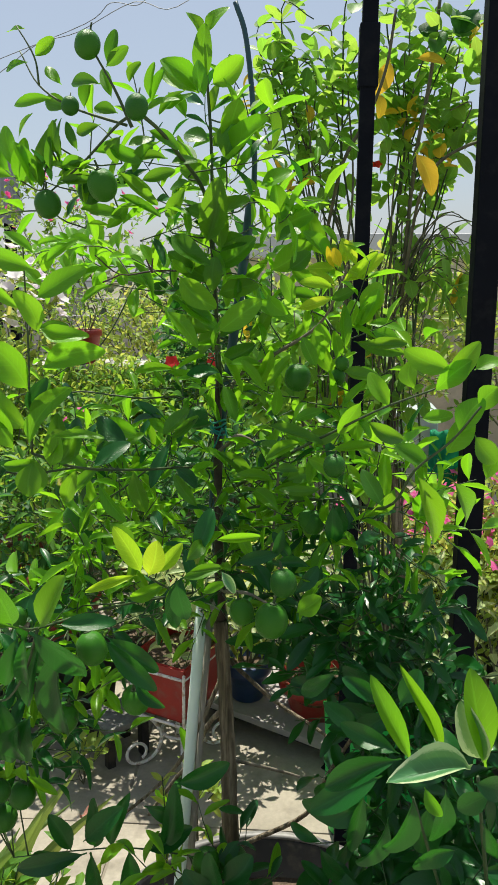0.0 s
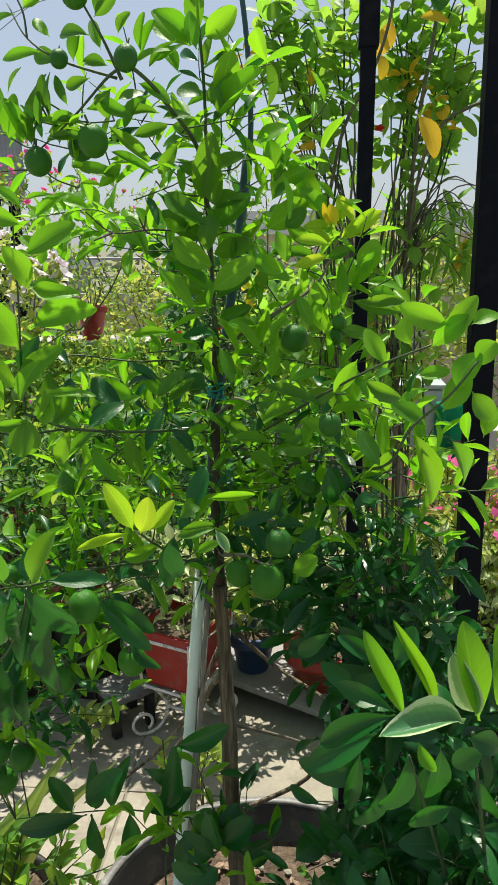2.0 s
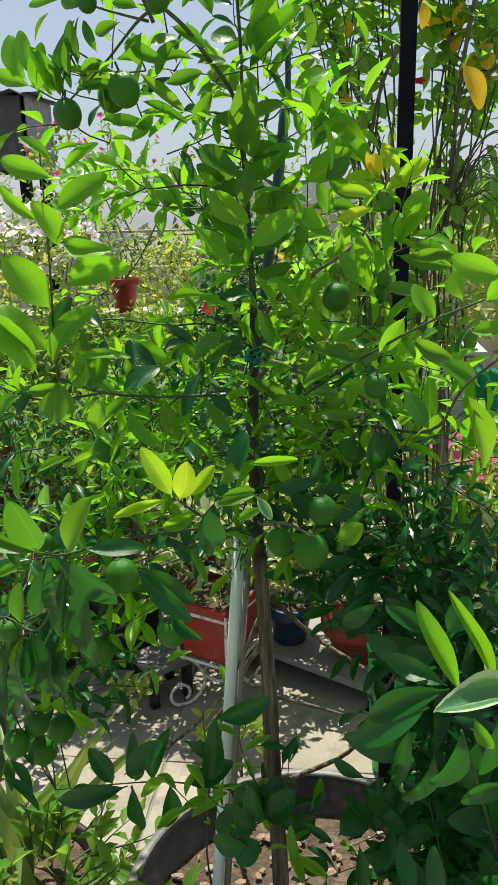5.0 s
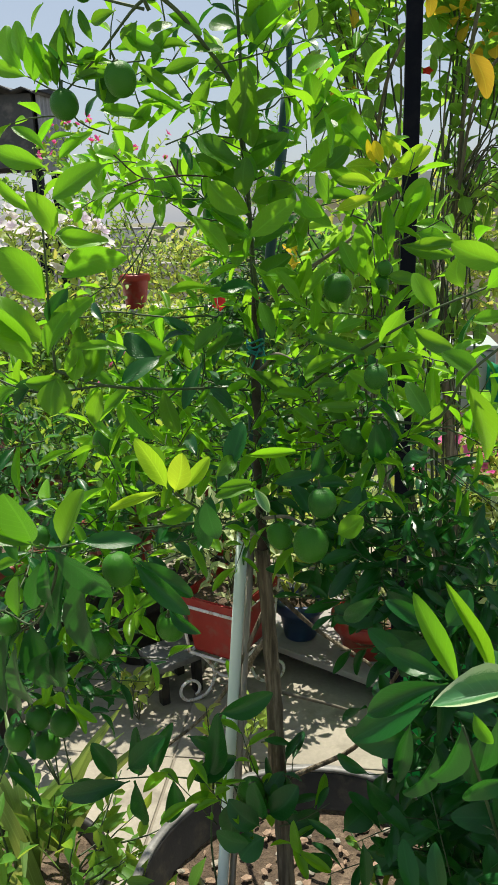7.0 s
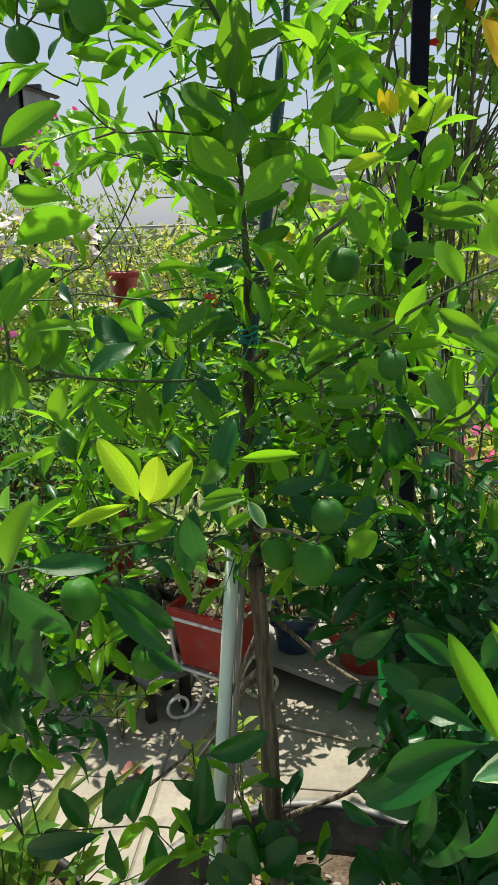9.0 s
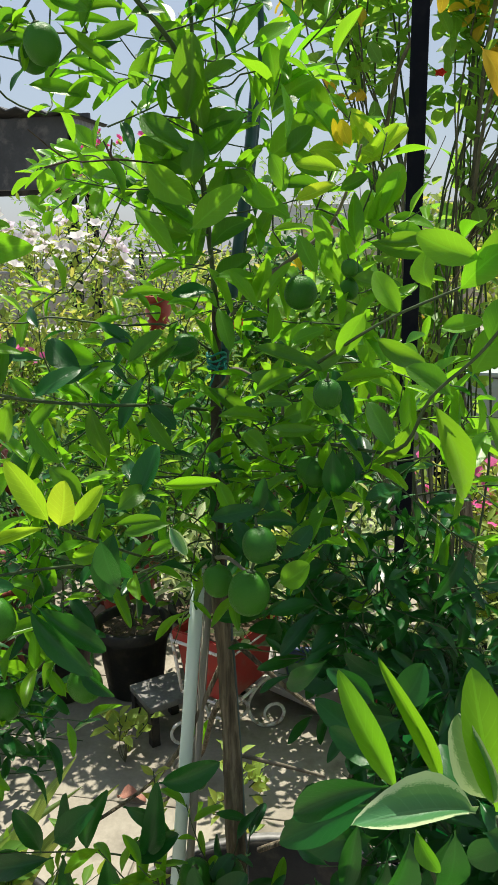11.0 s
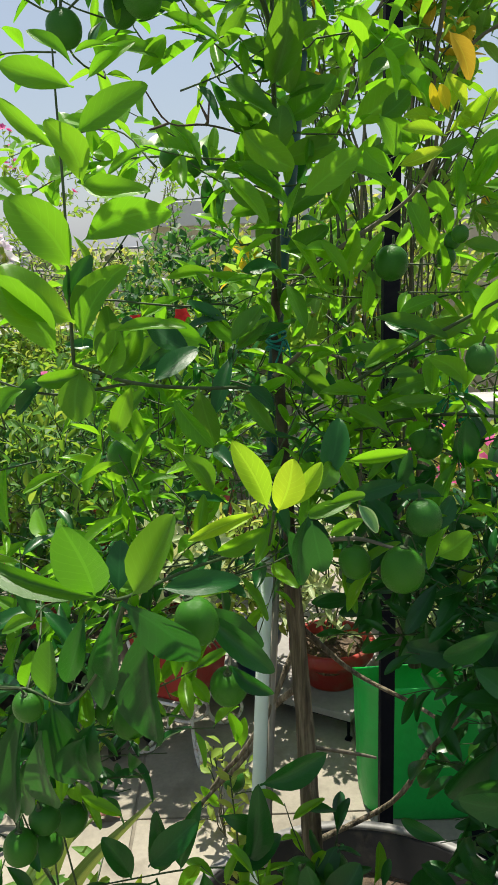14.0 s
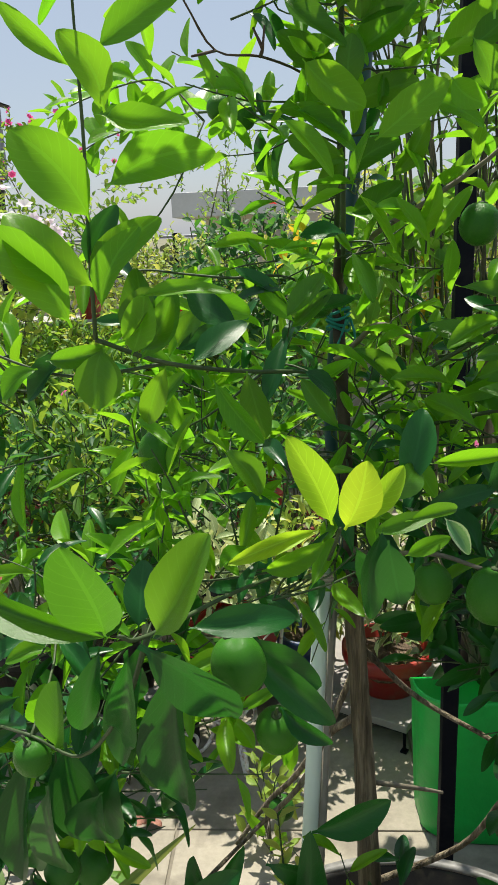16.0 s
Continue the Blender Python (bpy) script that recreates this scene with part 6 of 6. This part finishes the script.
def strap(t, a, b_, c, w, material):
    """A long keeled leaf through three points, narrowing to its tip."""
    bm = bmesh.new()
    path = curve_points([a, b_, c], 6)
    uvl = bm.loops.layers.uv.new("UVMap")
    side = (c - a).cross(Vector((0.2, -1, 0.3)))
    side = side.normalized() if side.length > 1e-5 else Vector((1, 0, 0))
    rows = []
    for i, p in enumerate(path):
        f = i / (len(path) - 1)
        hw = w * 0.5 * (1 - f ** 2.2) + 0.0006
        d = (path[min(i + 1, len(path) - 1)] - path[max(i - 1, 0)]).normalized()
        nrm = d.cross(side)
        rows.append([bm.verts.new(p + side * hw * u + nrm * (0.35 * hw * abs(u))) for u in (-1, -0.4, 0, 0.4, 1)])
    for i, (p, q) in enumerate(zip(rows, rows[1:])):
        for k in range(4):
            f = bm.faces.new((p[k], p[k + 1], q[k + 1], q[k]))
            f.smooth = True
            for lp, (u, v) in zip(f.loops, ((k, i), (k + 1, i), (k + 1, i + 1), (k, i + 1))):
                lp[uvl].uv = (u / 4, v / 12 * 0.1)
    part("leaf", bm, material, t)


sp = strap_plant((-0.50, 1.16, 0.30), 13, 0.30, 0.026, 71, "spiky strap-leaved plant with arching green leaves", M_STRAP, 0.7, 0.9)
strap_plant((-0.86, 2.95, 0.22), 18, 0.62, 0.034, 78, "tall pale striped strap-leaved plant among the pots", M_STRAP_PALE, 0.5, 1.1)
pot("flower_pot", "terracotta red pot of a strap-leaved plant", (-0.86, 2.95, 0), 0.12, 0.09, 0.25, M_RED, 0.03, 0.01)
so2 = Vector((-0.50, 1.16, 0.30))
for a, b2, c2 in (((-0.47, 1.20, 0.34), (-0.41, 1.23, 0.50), (-0.325, 1.25, 0.625)), ((-0.46, 1.2, 0.33), (-0.38, 1.23, 0.46), (-0.255, 1.25, 0.58)), ((-0.48, 1.2, 0.33), (-0.44, 1.22, 0.46), (-0.38, 1.22, 0.56)), ((-0.5, 1.1, 0.33), (-0.52, 1.05, 0.5), (-0.56, 1.0, 0.62)), ((-0.46, 1.1, 0.34), (-0.50, 1.1, 0.5), (-0.555, 1.09, 0.63)), ((-0.5, 1.02, 0.34), (-0.53, 1.0, 0.52), (-0.60, 0.98, 0.66)), ((-0.43, 1.05, 0.34), (-0.44, 1.0, 0.45), (-0.40, 0.95, 0.55))):
    strap(sp, Vector(a) - so2, Vector(b2) - so2, Vector(c2) - so2, 0.030, M_STRAP_PALE)
pot("flower_pot", "black plastic pot of a spiky plant", (-0.50, 1.16, 0), 0.14, 0.11, 0.33, M_BLACK_PLASTIC, 0.03, 0.01)
bush("potted_plant", "low tangle of small green weeds round the black tub", "plant", (-0.42, 1.0, 0.0), (-0.46, 1.06, 0.35), (0.22, 0.18, 0.12), 120, 0.052, 0.40, M_BUSH, 72, 0.004, reach=0.1)
bush("weed", "thin green weeds in the black tub's soil", "weed", (0.20, 0.98, 0.37), (0.20, 0.95, 0.45), (0.11, 0.10, 0.07), 34, 0.04, 0.34, M_BUSH, 73, 0.002, reach=0.08)
for k, x in enumerate((-1.0, -0.68, -1.4)):
    strap_plant((x, 3.35 + 0.2 * k, 0.1), 16, 0.62, 0.03, 75 + k, "clump of upright strap-leaved lily plants", M_STRAP, 0.35, 1.2)

# ---------------------------------------------------------------- ledge and far bushes
pot("flower_pot", "bright red plastic pot on the whitewashed ledge", (-1.33, 5.03, 0.922), 0.092, 0.064, 0.215, M_RED, 0.02, 0.01)
bush("potted_plant", "feathery green plant in a bright red pot", "plant", (-1.33, 5.03, 1.09), (-1.33, 5.03, 1.33), (0.20, 0.16, 0.20), 60, 0.05, 0.3, M_BUSH, 81, 0.004, reach=0.1)
bush("shrub", "yellow-green shrub behind the ledge in full sun", "shrub", (-0.95, 5.6, 0.0), (-1.0, 5.6, 1.04), (0.60, 0.30, 0.30), 380, 0.055, 0.5, M_BUSH_LIGHT, 82, 0.012, reach=0.14)
bush("shrub", "small-leaved green shrub in front of the ledge", "shrub", (-0.95, 4.55, 0.0), (-0.98, 4.5, 0.68), (0.42, 0.26, 0.24), 340, 0.045, 0.5, M_BUSH, 83, 0.01, reach=0.11)
hib = bush("hibiscus", "dark green hibiscus bush with red flowers", "shrub", (-0.32, 4.3, 0.0), (-0.34, 4.3, 1.10), (0.34, 0.26, 0.34), 330, 0.062, 0.55, M_BUSH_DARK, 84, 0.012, flowers=(HIBISCUS, 1, 0), reach=0.12)
for p in ((-0.38, 4.0, 1.07), (-0.60, 4.0, 1.05)):
    fl = new("flower", HIBISCUS)
    fl.parent = hib
    fl.location = Vector(p) - Vector((-0.32, 4.3, 0.0))
    fl.rotation_euler = (1.1, 0.2, 0)
bush("shrub", "tall airy green shrub by the ledge", "shrub", (-2.3, 5.7, 0.0), (-2.2, 5.7, 1.25), (0.6, 0.3, 0.4), 160, 0.055, 0.45, M_BUSH, 85, 0.012, reach=0.16)
bush("shrub", "fine twiggy shrub standing above the ledge", "shrub", (-0.75, 6.3, 0.0), (-0.6, 6.3, 1.6), (0.38, 0.3, 0.5), 70, 0.05, 0.4, M_BUSH, 86, 0.012, reach=0.18)
bush("shrub", "green shrub beyond the vine", "shrub", (0.5, 5.0, 0.0), (0.50, 5.0, 1.12), (0.75, 0.4, 0.50), 420, 0.075, 0.5, M_BUSH_LIGHT, 87, 0.012, reach=0.16)
bush("shrub", "broad green shrub at the terrace edge", "shrub", (1.9, 5.6, 0.0), (1.8, 5.6, 0.9), (0.8, 0.4, 0.7), 230, 0.065, 0.5, M_BUSH, 88, 0.012, reach=0.16)

for k, (x, y, z, rx) in enumerate(((-2.3, 4.6, 0.7, 0.45), (-1.6, 4.7, 0.64, 0.42), (-1.12, 4.72, 0.63, 0.38), (-0.55, 4.7, 0.68, 0.42), (0.1, 4.7, 0.9, 0.4), (-1.3, 4.0, 0.55, 0.35))):
    bush("shrub", "sunlit yellow-green shrub beside the ledge", "shrub", (x, y, 0.0), (x, y, z), (rx, 0.2, 0.32), 300, 0.058, 0.5, (M_BUSH_LIGHT, M_BUSH)[k % 2], 140 + k, 0.01, reach=0.13, group="shrubs by the ledge")

for x, y, z in ((-4.0, 7.5, 1.76), (-3.83, 7.5, 1.86), (-4.35, 7.6, 1.8)):
    hb = pot("hanging_pot", "small red plastic pot hanging under the shed roof", (x, y, z), 0.085, 0.06, 0.15, M_RED, 0.02, 0.008, "flower pot", "hanging pots")
    part("cord", tube([(0.0, 0.0, 0.1), (0.0, 0.0, 0.3), (0.0, 0.0, 2.36 - z)], 0.004, 0.004, 5), M_BLACK, hb)

# ---------------------------------------------------------------- right side: bin, periwinkles
bin_ = thing("bin", (0.43, 3.0, 0), "pale grey plastic bin on a black stand", "bin")
part("body", box((0.24, 0.24, 0.27), (0.03, 0, 0.855), 0.03), M_GREYBOX, bin_)
part("lid", box((0.25, 0.25, 0.018), (0.03, 0, 0.998), 0.008), M_GREYBOX, bin_)
for x in (-0.10, 0.14):
    for y in (-0.10, 0.10):
        part("leg", box((0.03, 0.03, 0.72), (x, y, 0.36), 0.003), M_BLACK, bin_)
wall_r = part("wall_right", box((2.6, 0.2, 0.72), (2.0, 3.5, 0.36), 0.01), M_WHITEWASH)
tagged(wall_r, "low whitewashed wall on the terrace's edge", "wall", kind="structure")
for k, (x, y) in enumerate(((0.46, 2.62), (0.61, 2.38), (0.90, 2.5), (0.72, 2.75))):
    pot("flower_pot", "black plastic pot of pink periwinkles", (x, y, 0), 0.12, 0.09, 0.24, M_BLACK_PLASTIC, 0.03, 0.01, group="pots of periwinkles")
    bush("periwinkle", "pink flowering periwinkle plant in a black pot", "plant", (x, y, 0.2), (x, y, 0.54), (0.19, 0.16, 0.24), 120, 0.048, 0.38, M_BUSH_LIGHT, 90 + k, 0.005, flowers=(PINK_FLOWER, 46, 0), group="periwinkles", reach=0.1, pairs=True)

cloth = thing("cloth", (0.60, 2.86, 0.83), "folded green cloth hanging over the bin's edge", "cloth")
fold = bmesh.new()
grid = [[fold.verts.new((-0.06 + 0.016 * i, 0.012 * math.sin(i * 1.9 + j * 0.4) - 0.02, 0.12 - 0.03 * j + 0.004 * math.sin(i * 2.2))) for j in range(9)] for i in range(9)]
for i in range(8):
    for j in range(8):
        fold.faces.new((grid[i][j], grid[i + 1][j], grid[i + 1][j + 1], grid[i][j + 1])).smooth = True
bmesh.ops.solidify(fold, geom=fold.faces[:], thickness=0.004)
part("fabric", fold, surface("green_cloth", [(0.3, (0.0, 0.20, 0.09)), (0.7, (0.01, 0.34, 0.17))], 12, 0.8, 0, 300, 0.3), cloth)

pot("flower_pot", "black plastic pot of a pale-edged shrub", (0.68, 2.12, 0), 0.10, 0.08, 0.2, M_BLACK_PLASTIC, 0.03, 0.01)
bush("potted_plant", "pale-edged light green shrub in full sun", "plant", (0.68, 2.12, 0.17), (0.56, 2.22, 0.40), (0.20, 0.14, 0.20), 120, 0.075, 0.30, M_PALE_EDGE, 95, 0.005, reach=0.1)

# ---------------------------------------------------------------- near right plant
NEAR_AT = Vector((0.42, 0.80, 0.26))
near = thing("citrus_bush", NEAR_AT, "broad-leaved citrus bush in a black pot", "shrub")
pot("flower_pot", "tall black plastic pot of a citrus bush", (0.42, 0.80, 0), 0.125, 0.10, 0.30, M_BLACK_PLASTIC, 0.04, 0.01)
for pts in (((0.42, 0.80, 0.25), (0.34, 0.84, 0.6), (0.28, 0.74, 0.9), (0.25, 0.68, 1.05)), ((0.42, 0.80, 0.25), (0.38, 0.9, 0.6), (0.33, 0.9, 0.95)), ((0.42, 0.80, 0.25), (0.30, 0.95, 0.5), (0.22, 1.0, 0.8)), ((0.34, 0.84, 0.6), (0.27, 0.8, 0.75), (0.20, 0.74, 0.98))):
    part("branch", tube([Vector(p) - NEAR_AT for p in pts], 0.0035, 0.0015, 7, None, 5, 0.2), M_TWIG, near)
# only the darkened leaf here: its colour imitates shade low in the bush
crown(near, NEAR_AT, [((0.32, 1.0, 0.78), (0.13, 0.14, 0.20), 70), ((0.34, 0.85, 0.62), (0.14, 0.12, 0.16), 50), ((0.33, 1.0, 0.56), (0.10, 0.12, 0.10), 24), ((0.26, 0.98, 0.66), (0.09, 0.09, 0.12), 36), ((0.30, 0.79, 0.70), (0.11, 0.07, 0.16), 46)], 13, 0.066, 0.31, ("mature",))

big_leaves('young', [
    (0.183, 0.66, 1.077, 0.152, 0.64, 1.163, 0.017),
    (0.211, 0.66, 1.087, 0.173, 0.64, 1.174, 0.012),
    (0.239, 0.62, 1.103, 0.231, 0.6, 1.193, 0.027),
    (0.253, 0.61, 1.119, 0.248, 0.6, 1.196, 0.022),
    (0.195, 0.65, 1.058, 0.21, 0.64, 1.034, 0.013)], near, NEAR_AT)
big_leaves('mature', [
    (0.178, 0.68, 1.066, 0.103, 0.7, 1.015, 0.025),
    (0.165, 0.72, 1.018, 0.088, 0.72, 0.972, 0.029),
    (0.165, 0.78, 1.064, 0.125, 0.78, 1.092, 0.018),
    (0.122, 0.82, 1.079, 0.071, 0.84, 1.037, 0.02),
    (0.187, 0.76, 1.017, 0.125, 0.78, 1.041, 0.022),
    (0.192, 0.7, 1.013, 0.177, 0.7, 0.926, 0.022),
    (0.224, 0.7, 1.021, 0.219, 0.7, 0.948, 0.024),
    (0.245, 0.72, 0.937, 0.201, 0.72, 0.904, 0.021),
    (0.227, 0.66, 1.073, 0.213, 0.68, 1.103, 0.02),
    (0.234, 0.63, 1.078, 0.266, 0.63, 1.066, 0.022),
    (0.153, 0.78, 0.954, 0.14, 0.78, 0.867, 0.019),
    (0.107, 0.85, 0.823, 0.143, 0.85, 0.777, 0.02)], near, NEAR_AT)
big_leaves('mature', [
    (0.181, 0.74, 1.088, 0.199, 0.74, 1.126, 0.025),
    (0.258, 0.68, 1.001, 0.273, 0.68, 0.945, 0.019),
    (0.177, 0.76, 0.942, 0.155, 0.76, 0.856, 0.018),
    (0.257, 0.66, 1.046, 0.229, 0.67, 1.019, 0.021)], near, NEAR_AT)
big_leaves('variegated', [
    (0.238, 0.62, 1.107, 0.213, 0.61, 1.168, 0.025)], near, NEAR_AT)
curled = new("leaf", mesh_of("leaf", *blade(0.75, 0.50, 0.18, 1.0), M_VARIEGATED))
curled.parent = near
curled["label"] = "pale curled variegated leaf"
curled.matrix_basis = leaf_matrix(Vector((0.228, 0.622, 1.098)) - NEAR_AT, Vector((0.168, 0.600, 1.116)) - NEAR_AT, 0.030, (-0.1, -0.45, 0.9))


# ---------------------------------------------------------------- far trees
def far_trees():
    r = random.Random(99)
    t = thing("far_trees", (0, 60, -8), "hazy line of far trees round the town", "trees", kind="stuff")
    mats = []
    for k in range(70):
        c = Vector((r.uniform(-60, 50), r.uniform(38, 85) - 60, r.uniform(3.5, 8.0)))
        rad = r.uniform(2.0, 4.0)
        for i in range(150):
            v = random_unit(r)
            p = c + Vector((v.x * rad, v.y * rad, v.z * rad * 0.8)) * r.uniform(0.6, 1.05)
            mats.append(np.array(leaf_matrix(p, p + random_unit(r) * 0.8, 0.6, random_unit(r))))
    tagged(part("foliage", joined_mesh("foliage", SMALL, mats, M_FAR_TREE), None, t), kind="stuff")
    tr = bmesh.new()
    for k in range(40):
        x, y = r.uniform(-60, 50), r.uniform(40, 85) - 60
        tube([(x, y, 0), (x + 0.3, y, 3), (x, y, 6)], 0.3, 0.12, 6, tr, 2)
    tagged(part("trunks", tr, M_BARK, t), kind="stuff")


far_trees()
